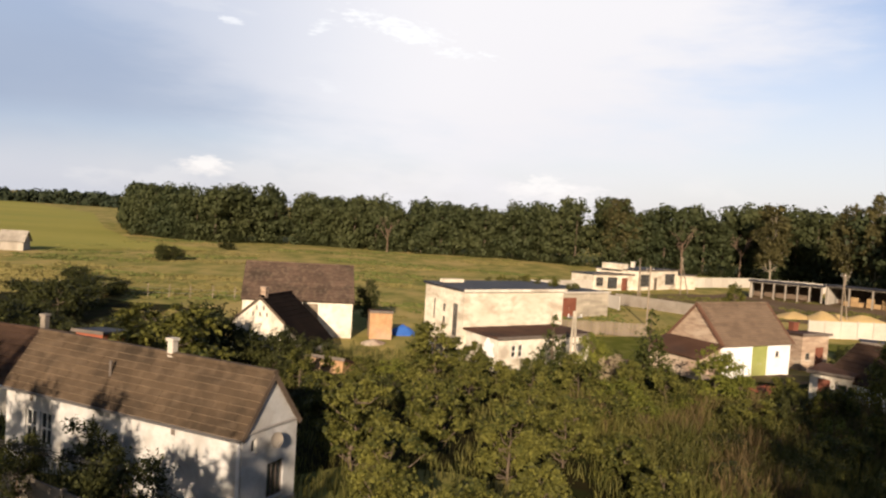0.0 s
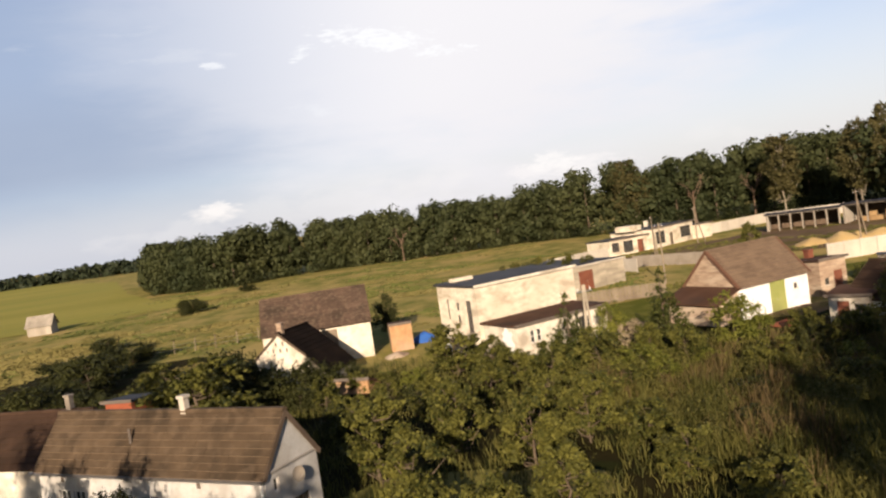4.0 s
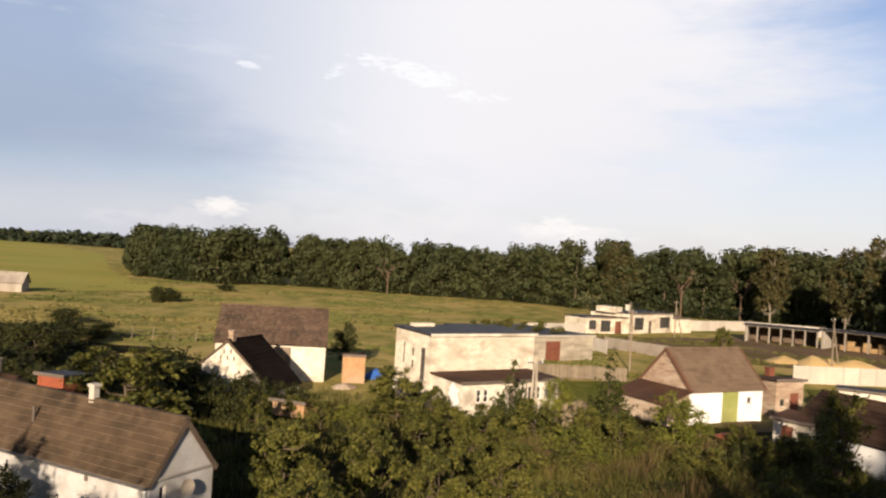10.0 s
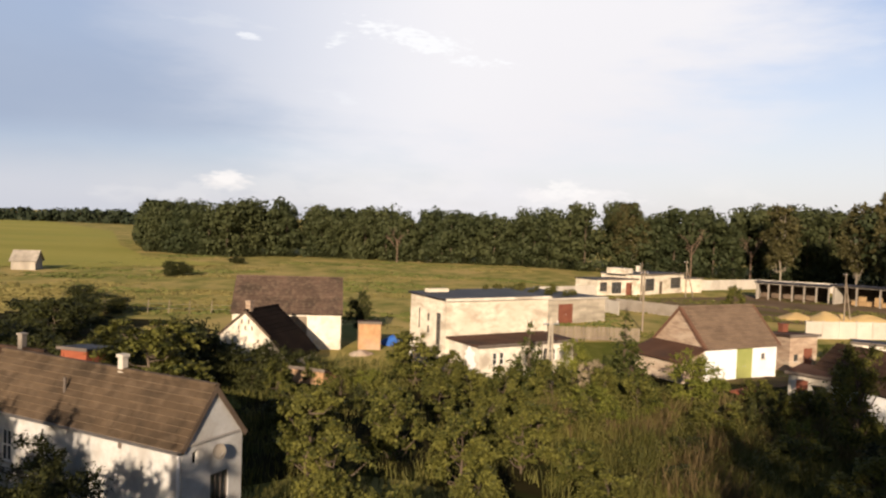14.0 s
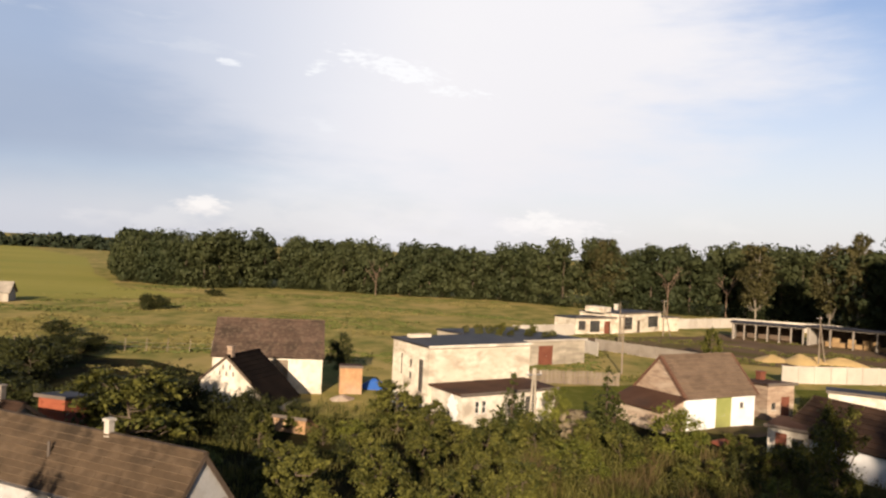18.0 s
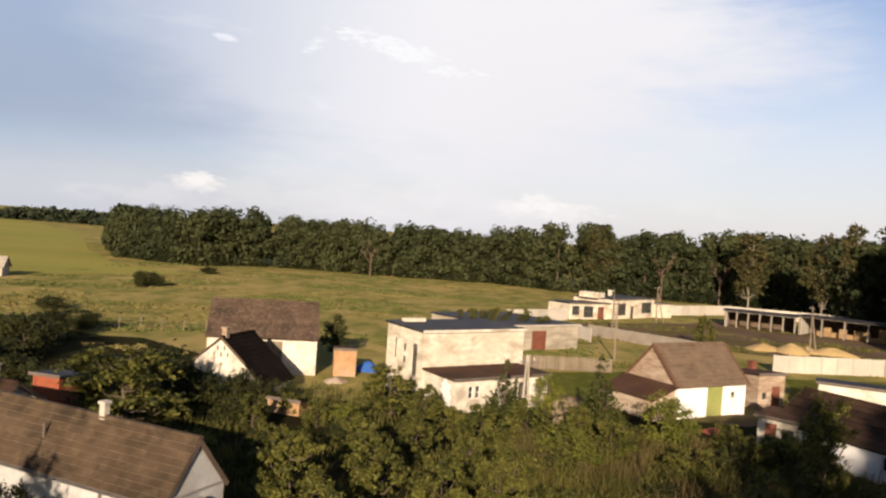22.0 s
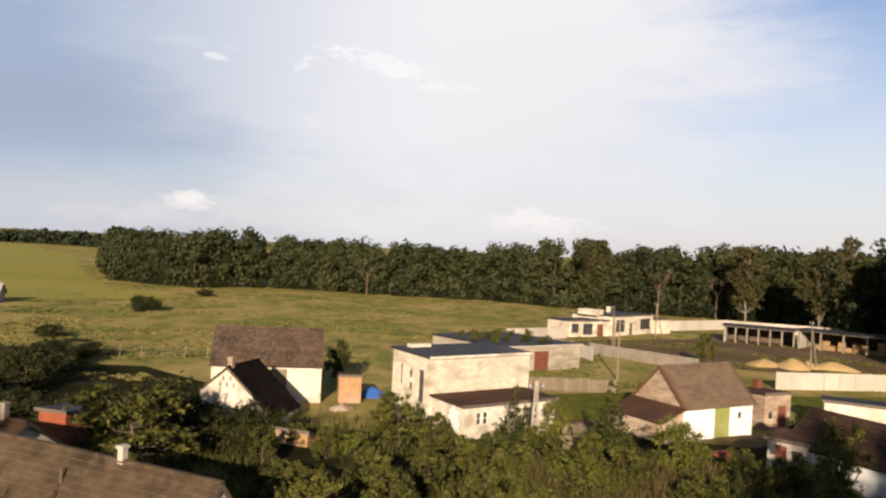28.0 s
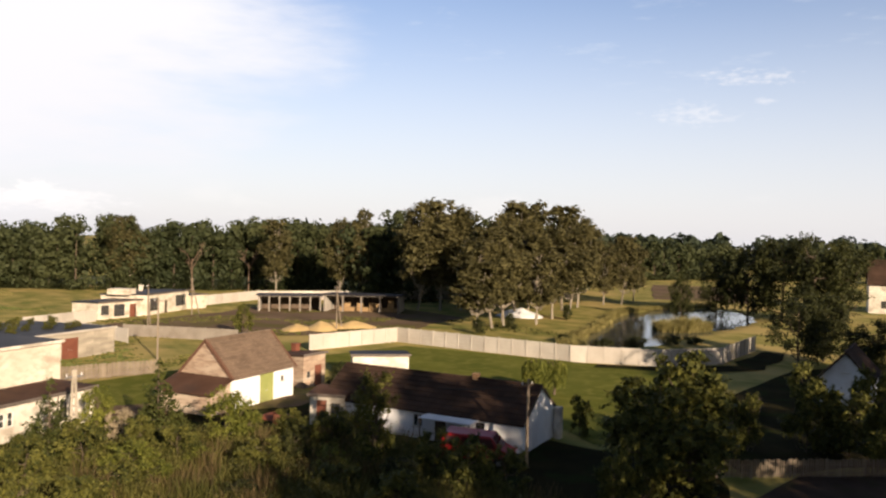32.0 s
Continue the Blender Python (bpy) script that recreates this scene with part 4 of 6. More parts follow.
panel_wall("garden_wall", "pale concrete panel wall along the lawn", [(41.2, 88.2), (55.5, 90.2), (60.2, 76.8), (64.4, 65.7), (70.8, 58.0), (79.8, 55.4), (95, 60.5)], 2.0, 2.0, "concrete")
panel_wall("yard_wall", "white concrete panel wall round the works yard", [(14.2, 123.9), (25.6, 132.0)], 2.5, 1.9, "concrete")
panel_wall("yard_wall", "white concrete panel wall round the works yard", [(47.5, 152), (66, 163), (84, 156), (140, 140)], 2.5, 2.0, "concrete")
panel_wall("yard_wall", "low grey concrete wall between yard and garages", [(24.9, 112.2), (36.4, 99.6)], 2.5, 1.6, "concrete_grey")
panel_wall("yard_wall", "white concrete panel wall behind the garages", [(18.6, 117.0), (23.6, 104.6)], 2.5, 1.9, "concrete")
panel_wall("garden_wall", "weathered concrete panel fence before the farmhouse", [(-26.5, 33.6), (-17.8, 28.1), (-12.9, 24.9), (-9.4, 24.2)], 1.9, 1.15, "concrete_grey")


def board_fence(label, line, h, mat, gap=0.14, group="", category="fence", rough=0.06):
    f = thing("fence", Matrix(), label, category, group)
    bmp = bmesh.new()
    box(bmp, -0.055, 0.055, -0.012, 0.012, 0, h)
    me = mesh_of("board", bmp, M[mat], 0.006)
    bmp = bmesh.new()
    box(bmp, -0.05, 0.05, -0.05, 0.05, -0.3, h * 0.95)
    post = mesh_of("post", bmp, M[mat], 0.008)
    for a, b in zip(line, line[1:]):
        a, b = Vector(a), Vector(b)
        d = b - a
        ang = math.degrees(math.atan2(d.y, d.x))
        n = int(d.length / gap)
        m0 = pose(a.x, a.y, ground_height(a.x, a.y), 0, 0, ang)
        for z in (h * 0.25, h * 0.75):
            bmp = bmesh.new()
            box(bmp, 0, d.length, 0.015, 0.05, z - 0.04, z + 0.04)
            part("rail", bmp, M[mat], f, "", m0)
        for i in range(n):
            piece("board", me, f, m0 @ pose(i * gap + 0.07, -0.002, random.uniform(-rough, rough) + 0.05, 0, random.uniform(-1.2, 1.2), 0))
        for i in range(int(d.length / 2.5) + 1):
            piece("post", post, f, m0 @ pose(min(i * 2.5, d.length), 0.11, 0))
    return f


board_fence("grey weathered board fence beside the storehouse", [(10.6, 80.2), (20.4, 80.6)], 1.4, "wood")
board_fence("picket fence along the village track", [(38.6, 28.3), (48.5, 22.4), (56.0, 17.0)], 1.1, "wood", 0.16)
board_fence("leaning plank fence in the garden", [(50.6, 35.0), (59.0, 37.6)], 1.3, "wood", 0.2, rough=0.15)


def post_row(label, line, step, h, mat):
    f = thing("fence", Matrix(), label, "fence")
    bmp = bmesh.new()
    tube(bmp, (0, 0, -0.3), (0, 0, h), 0.06, 0.05, 6)
    me = mesh_of("post", bmp, M[mat])
    for a, b in zip(line, line[1:]):
        a, b = Vector(a), Vector(b)
        n = int((b - a).length / step)
        for i in range(n):
            p = a.lerp(b, i / n)
            piece("post", me, f, pose(p.x, p.y, ground_height(p.x, p.y), random.uniform(-5, 5), random.uniform(-5, 5), 0))
        for z in (0.5, 1.0):
            bmp = bmesh.new()
            tube(bmp, (a.x, a.y, z + ground_height(a.x, a.y)), (b.x, b.y, z + ground_height(b.x, b.y)), 0.012, 0.012, 4)
            part("wire", bmp, M["chrome"], f)


post_row("old wooden post and wire fence at the field's edge", [(-46, 88), (-30, 91), (-20, 92)], 2.2, 1.5, "wood")


# ---- shelters in the yard ----
def shelter(label, p, q, depth, h, bays, mat="concrete_grey"):
    a, b = Vector(p), Vector(q)
    d = b - a
    s = thing("open_shelter", pose(a.x, a.y, 0, 0, 0, math.degrees(math.atan2(d.y, d.x))), label, "shelter", "open shelters in the yard")
    L = d.length
    for i in range(bays + 1):
        bm = bmesh.new()
        x = L * i / bays
        box(bm, x - 0.14, x + 0.14, -0.14, 0.14, -0.2, h - 0.2)
        part("post", bm, M[mat], s, "", bevel=0.015)
    bm = bmesh.new()
    box(bm, -0.3, L + 0.3, -0.16, 0.16, h - 0.2, h)
    part("beam", bm, M[mat], s)
    bm = bmesh.new()
    box(bm, 0, L, depth - 0.2, depth, -0.2, h - 0.25)
    # dark wood chosen to put the shelter's inner shade into the wall colour
    part("back_wall", bm, M["wood_dark"], s)
    for x in (0, L - 0.2):
        bm = bmesh.new()
        wall_boxes(bm, depth - 0.55, h - 0.25, 0.2, (), pose(x + 0.2, 0.3, 0, 0, 0, 90), -0.2)
        part("side_wall", bm, M["concrete"], s)
    bm = bmesh.new()
    box(bm, -0.5, L + 0.5, -0.6, depth + 0.4, 0, 0.18)
    part("roof", bm, M["felt"], s, "", Matrix.Translation((0, 0, h + 0.01)) @ Matrix.Rotation(radians(-1.5), 4, "X"))
    return s


shelter("long open shelter with concrete posts and a felt roof", (55.4, 137.9), (65.6, 132.7), 6.0, 3.0, 6)
shelter("open shelter stacked with straw bales", (66.3, 132.4), (76.7, 122.6), 6.5, 3.3, 4)
rng = random.Random(4)
bm = bmesh.new()
box(bm, 0, 1.2, 0, 0.9, 0, 0.8)
bale_me = mesh_of("straw_bale", bm, M["straw"], 0.06)
for i in range(10):
    k = i / 10
    for z in range(rng.randint(1, 3)):
        ob = new("straw_bale", bale_me)
        ob.matrix_basis = pose(68.0 + 8.9 * k + 1.3, 131.2 - 8.4 * k + 1.5 + rng.uniform(-0.2, 0.2), ground_height(69 + 9 * k, 132 - 8 * k) + 0.8 * z, 0, 0, -41 + rng.uniform(-6, 6))
        tagged(ob, "brownish straw bale stacked in the shelter", "bale", "straw bales")


# ---- heaps ----
def heap(name, label, category, x, y, r, h, mat, seed, group=""):
    bm = bmesh.new()
    n, rings = 28, 9
    last = None
    for j in range(rings + 1):
        t = j / rings
        ring = []
        for i in range(n):
            a = 2 * math.pi * i / n
            rr = r * (1 - t) * (1 + 0.22 * noise.noise((math.cos(a) * 1.5 + seed, math.sin(a) * 1.5, seed)))
            z = h * (1 - (1 - t) ** 1.35) * (1 + 0.15 * noise.noise((math.cos(a) + seed, math.sin(a), t * 3)))
            ring.append(bm.verts.new((rr * math.cos(a), rr * math.sin(a) * 0.7, z - (0.15 if j == 0 else 0))))
        if last:
            for i in range(n):
                bm.faces.new((last[i], last[(i + 1) % n], ring[(i + 1) % n], ring[i]))
        last = ring
    ob = new(name, mesh_of(name, bm, M[mat], smooth=True))
    ob.matrix_basis = pose(x, y, ground_height(x, y), 0, 0, seed * 37)
    return tagged(ob, label, category, group)


for i, (x, y, r, h) in enumerate(((49.2, 108.5, 3.4, 0.85), (52.6, 107.0, 3.6, 1.25), (55.4, 108.5, 2.9, 0.85), (58.6, 107.5, 4.0, 1.0))):
    heap("sand_mound", "heap of yellow building sand in the yard", "sand heap", x, y, r, h, "sand", i + 1, "sand heaps")
heap("covered_mound", "heap covered with white plastic sheet under the poplars", "covered heap", 96.0, 110.0, 5.0, 1.6, "sheet_white", 3)
heap("tarpaulin_mound", "low heap under a blue tarpaulin", "covered heap", -4.8, 73.5, 1.5, 0.9, "tarp_blue", 5)
heap("rubble_mound", "pale rubble and firewood heap beside the brick shed", "rubble heap", -7.2, 67.2, 1.3, 0.42, "brick_pale", 6)


# ---- poles ----
def concrete_pole(label, x, y, h, spread=0.5, lean=(0, 0), base=0.0):
    """Two concrete legs leaning together, tied by rungs."""
    p = thing("utility_pole", pose(x, y, base, lean[0], lean[1], 20), label, "utility pole")
    for s in (-1, 1):
        bm = bmesh.new()
        tube(bm, (s * spread / 2, 0, -0.4), (s * 0.06, 0, h), 0.11, 0.08, 8)
        part("leg", bm, M["block_grey"], p)
    for i in range(7):
        bm = bmesh.new()
        z = 0.8 + i * (h - 1.4) / 7
        w = spread / 2 * (1 - z / h) + 0.07
        box(bm, -w, w, -0.05, 0.05, z - 0.05, z + 0.05)
        part("rung", bm, M["concrete_grey"], p)
    bm = bmesh.new()
    box(bm, -0.6, 0.6, -0.05, 0.05, h - 0.5, h - 0.4)
    part("crossarm", bm, M["chrome"], p)
    for x in (-0.5, 0, 0.5):
        bm = bmesh.new()
        tube(bm, (x, 0, h - 0.4), (x, 0, h - 0.2), 0.04, 0.03, 6)
        part("insulator", bm, M["sheet_white"], p)
    return p


def wood_pole(label, x, y, h, brace=True, ang=0):
    p = thing("utility_pole", pose(x, y, 0, 0, 0, ang), label, "utility pole")
    bm = bmesh.new()
    tube(bm, (0, 0, -0.4), (0, 0, h), 0.12, 0.08, 8)
    part("pole", bm, M["wood"], p)
    if brace:
        bm = bmesh.new()
        tube(bm, (1.6, 0, -0.3), (0.1, 0, h * 0.8), 0.10, 0.08, 8)
        part("brace", bm, M["wood"], p)
    bm = bmesh.new()
    box(bm, -0.5, 0.5, 0.09, 0.17, h - 0.45, h - 0.35)
    part("crossarm", bm, M["wood_dark"], p)
    for x in (-0.4, 0.4):
        bm = bmesh.new()
        tube(bm, (x, 0.13, h - 0.35), (x, 0.13, h - 0.18), 0.035, 0.025, 6)
        part("insulator", bm, M["sheet_white"], p)
    return p


concrete_pole("pale two-legged concrete utility pole among shrubs", 7.4, 54.0, 5.4, 0.62)
wood_pole("grey wooden utility pole in the yard", 22.9, 89.5, 7.0, False)
wood_pole("braced wooden utility pole in the yard", 42.5, 137.0, 6.5, True, 15)
wood_pole("braced wooden utility pole in the yard", 54.6, 106.0, 6.8, True, 30)
wood_pole("braced wooden utility pole before the workshop", 30.8, 122.0, 6.5, True, 60)
wood_pole("pale wooden utility pole beside the cottage", 30.4, 36.2, 5.6, False)


# ---- wires ----
def wire(label, p, q, sag, r=0.018):
    p, q = Vector(p), Vector(q)
    bm = bmesh.new()
    pts = [p.lerp(q, i / 10) - Vector((0, 0, sag * 4 * (i / 10) * (1 - i / 10))) for i in range(11)]
    for a, b in zip(pts, pts[1:]):
        tube(bm, a, b, r, r, 5)
    ob = new("power_line", mesh_of("power_line", bm, M["rubber"]))
    tagged(ob, label, "cable", "power lines")


wood_pole("short grey wooden pole before the farmhouse", -12.4, 24.6, 3.3, False, 30)
for k in (-0.4, 0.0, 0.4):
    wire("dark power line sagging to the farmhouse", (-12.4 + k, 24.7, 3.1), (-34 + k, 33 + k, 4.2), 0.4)
    wire("dark power line sagging past the farmhouse", (-12.4 + k, 24.7, 3.1), (-3 + k, 15, 4.4), 0.4)
for k in (0.0, 0.35):
    wire("dark power line to the cottage roof", (30.4 + k, 36.2, 5.4), (29.6 + k, 45.0, 3.6), 0.25)

# ---- ruin and clutter between barn and gardens ----
ruin = flat_house("shed", "low tumbledown shed of orange brick under a dark roof", (-10.8, 55.0), -22.0, 2.6, 1.8, 0.95, "brick", "felt_brown", fall=0.5, th=0.2)
bm = bmesh.new()
box(bm, -0.75, 0.75, -0.07, 0.07, 0, 0.035)
plank_me = mesh_of("board", bm, M["brick_pale"], 0.006)
rng = random.Random(9)
for x, y, a, n in ((-5.2, 54.2, 20, 9), (-4.4, 55.0, -15, 5), (-5.8, 55.2, 40, 4)):
    pile = thing("board_pile", pose(x, y, ground_height(x, y), 0, 0, a), "loose pile of pale boards lying in the garden", "timber", "board piles")
    for k in range(n):
        piece("board", plank_me, pile, pose(rng.uniform(-0.1, 0.1), -0.3 + 0.16 * (k % 4) + rng.uniform(-0.02, 0.02), 0.002 + 0.05 * (k // 4), rng.uniform(-1, 1), rng.uniform(-2, 2), rng.uniform(-9, 9)))
bm = bmesh.new()
box(bm, -0.5, 0.5, -0.03, 0.03, 0, 2.0)
leaf_door = new("loose_door", mesh_of("loose_door", bm, M["sheet_white"], 0.01))
leaf_door.matrix_basis = pose(-2.35, 62.0, 0, -8, 0, 121)
tagged(leaf_door, "white door leaf leaning on the storehouse wall", "door leaf")


# ---- plants ----
def leaf_cloud(name, centres, radii, count, size, mat, seed, flat=0.55, droop=0.0, shoots=0.72):
    """Single leaves scattered through clumps, and more of them strung along shoots that reach out and up."""
    r = np.random.RandomState(seed)
    k, per = len(centres), 10
    w = np.array(radii) ** 2
    twigs = int(count * shoots / per)
    body = count - twigs * per
    cen, rad = np.array(centres), np.array(radii)[:, None]

    def ball(n):
        v = r.normal(size=(n, 3))
        return v / np.linalg.norm(v, axis=1)[:, None]

    pick = r.choice(k, body, p=w / w.sum())
    off = ball(body)
    c = cen[pick] + off * r.uniform(0.25, 1.05, (body, 1)) ** 0.7 * rad[pick] * np.array([1, 1, 0.8])
    if twigs:
        tp = r.choice(k, twigs, p=w / w.sum())
        way = ball(twigs) * 0.9 + np.array([0, 0, 0.7]) + r.normal(size=(twigs, 3)) * 0.2
        way /= np.linalg.norm(way, axis=1)[:, None]
        reach = r.uniform(0.9, 2.1, (twigs, 1)) * rad[tp]
        steps_ = np.linspace(0.3, 1.0, per)[None, :, None]
        along = cen[tp][:, None] + way[:, None] * reach[:, None] * steps_ - np.array([0, 0, 1.0]) * (reach[:, None] * 0.18) * steps_ ** 2
        along = along + r.normal(size=along.shape) * size * 0.5
        c = np.concatenate([c, along.reshape(-1, 3)])
        off = np.concatenate([off, np.repeat(way, per, 0)])
    nrm = off * 0.8 + r.normal(size=(count, 3)) * flat + np.array([0, 0, 0.35])
    nrm /= np.linalg.norm(nrm, axis=1)[:, None]
    a = np.cross(nrm, r.normal(size=(count, 3)))
    a /= np.linalg.norm(a, axis=1)[:, None]
    b = np.cross(nrm, a)
    s = size * r.uniform(0.5, 1.3, (count, 1))
    a, b = a * s, b * s * 0.56
    quad = np.stack([c - a, c - 0.1 * a - b, c + a, c + 0.2 * a + b], 1)
    quad[:, 2, 2] -= droop * s[:, 0]
    me = bpy.data.meshes.new(name)
    me.from_pydata(quad.reshape(-1, 3).tolist(), [], np.arange(count * 4).reshape(-1, 4).tolist())
    me.materials.append(mat)
    return me


def broadleaf(name, label, h, spread, leaves, size, leaf, seed, bark="bark", crown_from=0.25, clumps=26, category="tree", trunk_r=None, limbs=False, clump=(0.2, 0.42)):
    """A tree of height h: tapered trunk, limbs reaching into leaf clumps, uneven crown."""
    r = random.Random(seed)
    t = thing(name, Matrix(), label, category)
    tr = trunk_r or h * 0.022
    bm = bmesh.new()
    pts = [Vector((0, 0, -0.3))]
    for i in range(1, 5):
        pts.append(Vector((r.uniform(-0.03, 0.03) * h, r.uniform(-0.03, 0.03) * h, h * 0.78 * i / 4)))
    for i in range(4):
        tube(bm, pts[i], pts[i + 1], tr * (1 - i * 0.22), tr * (1 - (i + 1) * 0.22), 8)
    centres, radii = [], []
    for i in range(clumps):
        z = h * (crown_from + (1 - crown_from) * (0.06 + 0.86 * (i + r.random()) / clumps))
        k = (z / h - crown_from) / (1 - crown_from)
        reach = spread * (math.sin(math.pi * min(1, 0.14 + 0.80 * k)) ** 0.7) * r.uniform(0.35, 0.95)
        a = r.uniform(0, 2 * math.pi)
        c = Vector((reach * math.cos(a), reach * math.sin(a), z))
        rad = spread * r.uniform(*clump) * (1.0 if k < 0.75 else 0.75)
        c.z = min(c.z, h - rad * 0.7)
        centres.append(tuple(c))
        radii.append(rad)
        zz = min(0.74 * h, max(crown_from * 0.85 * h, z - r.uniform(0.1, 0.3) * h)) / (0.195 * h)
        j = min(3, int(zz))
        p = pts[j].lerp(pts[j + 1], min(1.0, zz - j))
        if i % 2 == 0:
            mid = p.lerp(c, 0.55) + Vector((0, 0, -0.06 * h))
            lb = bmesh.new() if limbs else bm
            tube(lb, p, mid, tr * 0.45, tr * 0.28, 5)
            tube(lb, mid, c, tr * 0.28, tr * 0.08, 5)
            if limbs:
                part("limb", lb, M[bark], t)
    part("trunk", bm, M[bark], t)
    ob = new("crown", leaf_cloud("crown", centres, radii, leaves, size, M[leaf], seed))
    ob.parent = t
    return t


def conifer(name, label, h, spread, leaves, size, leaf, seed):
    r = random.Random(seed)
    t = thing(name, Matrix(), label, "conifer")
    bm = bmesh.new()
    tube(bm, (0, 0, -0.3), (0, 0, h * 0.97), h * 0.02, 0.02, 8)
    centres, radii = [], []
    tiers = 11
    for i in range(tiers):
        k = i / (tiers - 1)
        n = 7 - int(4 * k)
        for j in range(n):
            a = 2 * math.pi * (j + r.random() * 0.7) / n + i
            reach = spread * (1 - k) ** 0.85 * r.uniform(0.5, 0.95)
            c = (reach * math.cos(a), reach * math.sin(a), h * (0.1 + 0.86 * k) - 0.1 * reach)
            centres.append(c)
            radii.append(max(0.18, spread * 0.36 * (1.15 - k)))
            if j % 2 == 0:
                bb = bmesh.new()
                tube(bb, (0, 0, c[2] + 0.15 * reach), c, 0.035, 0.012, 5)
                part("branch", bb, M["bark"], t)
    part("trunk", bm, M["bark"], t)
    ob = new("crown", leaf_cloud("crown", centres, radii, leaves, size, M[leaf], seed, droop=0.3))
    ob.parent = t
    return t


def plant(model, x, y, h, w, model_h, model_w, turn):
    """A copy of a model tree scaled to its height and spread."""
    k = model.scale
    return copy_thing(model, pose(x, y, ground_height(x, y), 0, 0, turn) @ Matrix.Diagonal((w / model_w / k.x, w / model_w / k.y, h / model_h / k.z, 1)))


def place(model, x, y, h, w, model_h, model_w, turn):
    model.matrix_basis = pose(x, y, ground_height(x, y), 0, 0, turn) @ Matrix.Diagonal((w / model_w, w / model_w, h / model_h, 1))
    return model


class Kind:
    """A few models of one kind of plant, used in turn; the first uses are the models themselves."""

    def __init__(self, makers, h, w):
        self.makers, self.h, self.w, self.models, self.n = makers, h, w, [], 0

    def put(self, x, y, h, w, label="", group="", z=0.0):
        i = self.n % len(self.makers)
        turn = (self.n * 137.5) % 360
        if self.n < len(self.makers):
            self.models.append(self.makers[i]())
            ob = place(self.models[i], x, y, h, w, self.h, self.w, turn)
        else:
            ob = plant(self.models[i], x, y, h, w, self.h, self.w, turn)
        self.n += 1
        ob.matrix_basis = Matrix.Translation((0, 0, z)) @ ob.matrix_basis
        tagged(ob, label, "", group)
        return ob


orchard = Kind([lambda s=s: broadleaf("fruit_tree", "leafy green fruit tree in the overgrown garden", 5, 2.2, 5200, 0.135, "leaf", s, crown_from=0.12, clumps=34, clump=(0.12, 0.26), limbs=True) for s in (1, 2, 3)], 5, 2.2)
shrub = Kind([lambda s=s: broadleaf("shrub", "dense green shrub in the overgrown garden", 4, 2.0, 4600, 0.13, "leaf", s, crown_from=0.02, clumps=34, clump=(0.12, 0.27), category="shrub", trunk_r=0.06) for s in (11, 12, 13, 14)], 4, 2.0)
dark_shrub = Kind([lambda s=s: broadleaf("shrub", "dark green shrub at the garden's edge", 3, 2.0, 5200, 0.115, "leaf_dark", s, crown_from=0.02, clumps=26, category="shrub", trunk_r=0.06) for s in (21, 22)], 3, 2.0)
dark_tree = Kind([lambda s=s: broadleaf("tree", "dark broad-leaved tree behind the gardens", 8, 3.2, 9000, 0.15, "leaf_dark", s, crown_from=0.08) for s in (31, 32)], 8, 3.2)
bright = Kind([lambda: broadleaf("tree", "bright yellow-green leafy tree", 5, 2.3, 6000, 0.11, "leaf_bright", 41, crown_from=0.06, clumps=46, clump=(0.12, 0.28))], 5, 2.3)
fir = Kind([lambda s=s: conifer("conifer", "green garden conifer among shrubs", 5, 1.7, 6000, 0.10, "needle", s) for s in (51, 52)], 5, 1.7)
mixed = Kind([lambda: broadleaf("shrub", "dark olive shrub in the overgrown garden", 4, 2.0, 5400, 0.10, "leaf_dark", 71, crown_from=0.02, clumps=46, clump=(0.12, 0.28), category="shrub", trunk_r=0.06),
              lambda: broadleaf("shrub", "yellow-green shrub in the overgrown garden", 4, 2.0, 5000, 0.105, "leaf_bright", 72, crown_from=0.02, clumps=44, clump=(0.12, 0.28), category="shrub", trunk_r=0.06)], 4, 2.0)

pale = Kind([lambda: broadleaf("shrub", "pale silvery seeding bush beside the annex", 3, 1.3, 3600, 0.09, "leaf_pale", 81, crown_from=0.02, clumps=24, clump=(0.14, 0.3), category="shrub", trunk_r=0.05)], 3, 1.3)

# fruit trees and shrubs of the overgrown garden, nearest ground first
for x, y, h, w in ((-1.6, 24.4, 3.3, 1.7), (1.4, 27.6, 3.0, 1.6), (-4.0, 28.6, 3.5, 1.8), (-5.8, 33.4, 4.2, 2.2), (-2.2, 36.8, 3.9, 2.0), (0.9, 33.4, 3.7, 1.9), (3.8, 36.4, 3.1, 1.5),
                   (-7.6, 39.4, 3.2, 1.6), (-3.4, 42.4, 3.1, 1.7), (-0.2, 44.6, 3.2, 1.6), (2.4, 40.4, 2.9, 1.4), (-10.6, 49.4, 2.6, 1.2), (-2.1, 55.4, 3.9, 2.8), (0.4, 53.6, 3.0, 1.6), (38.9, 104.3, 4.7, 1.8)):
    orchard.put(x, y, h, 0.88 * w, group="" if y > 100 else "garden fruit trees")
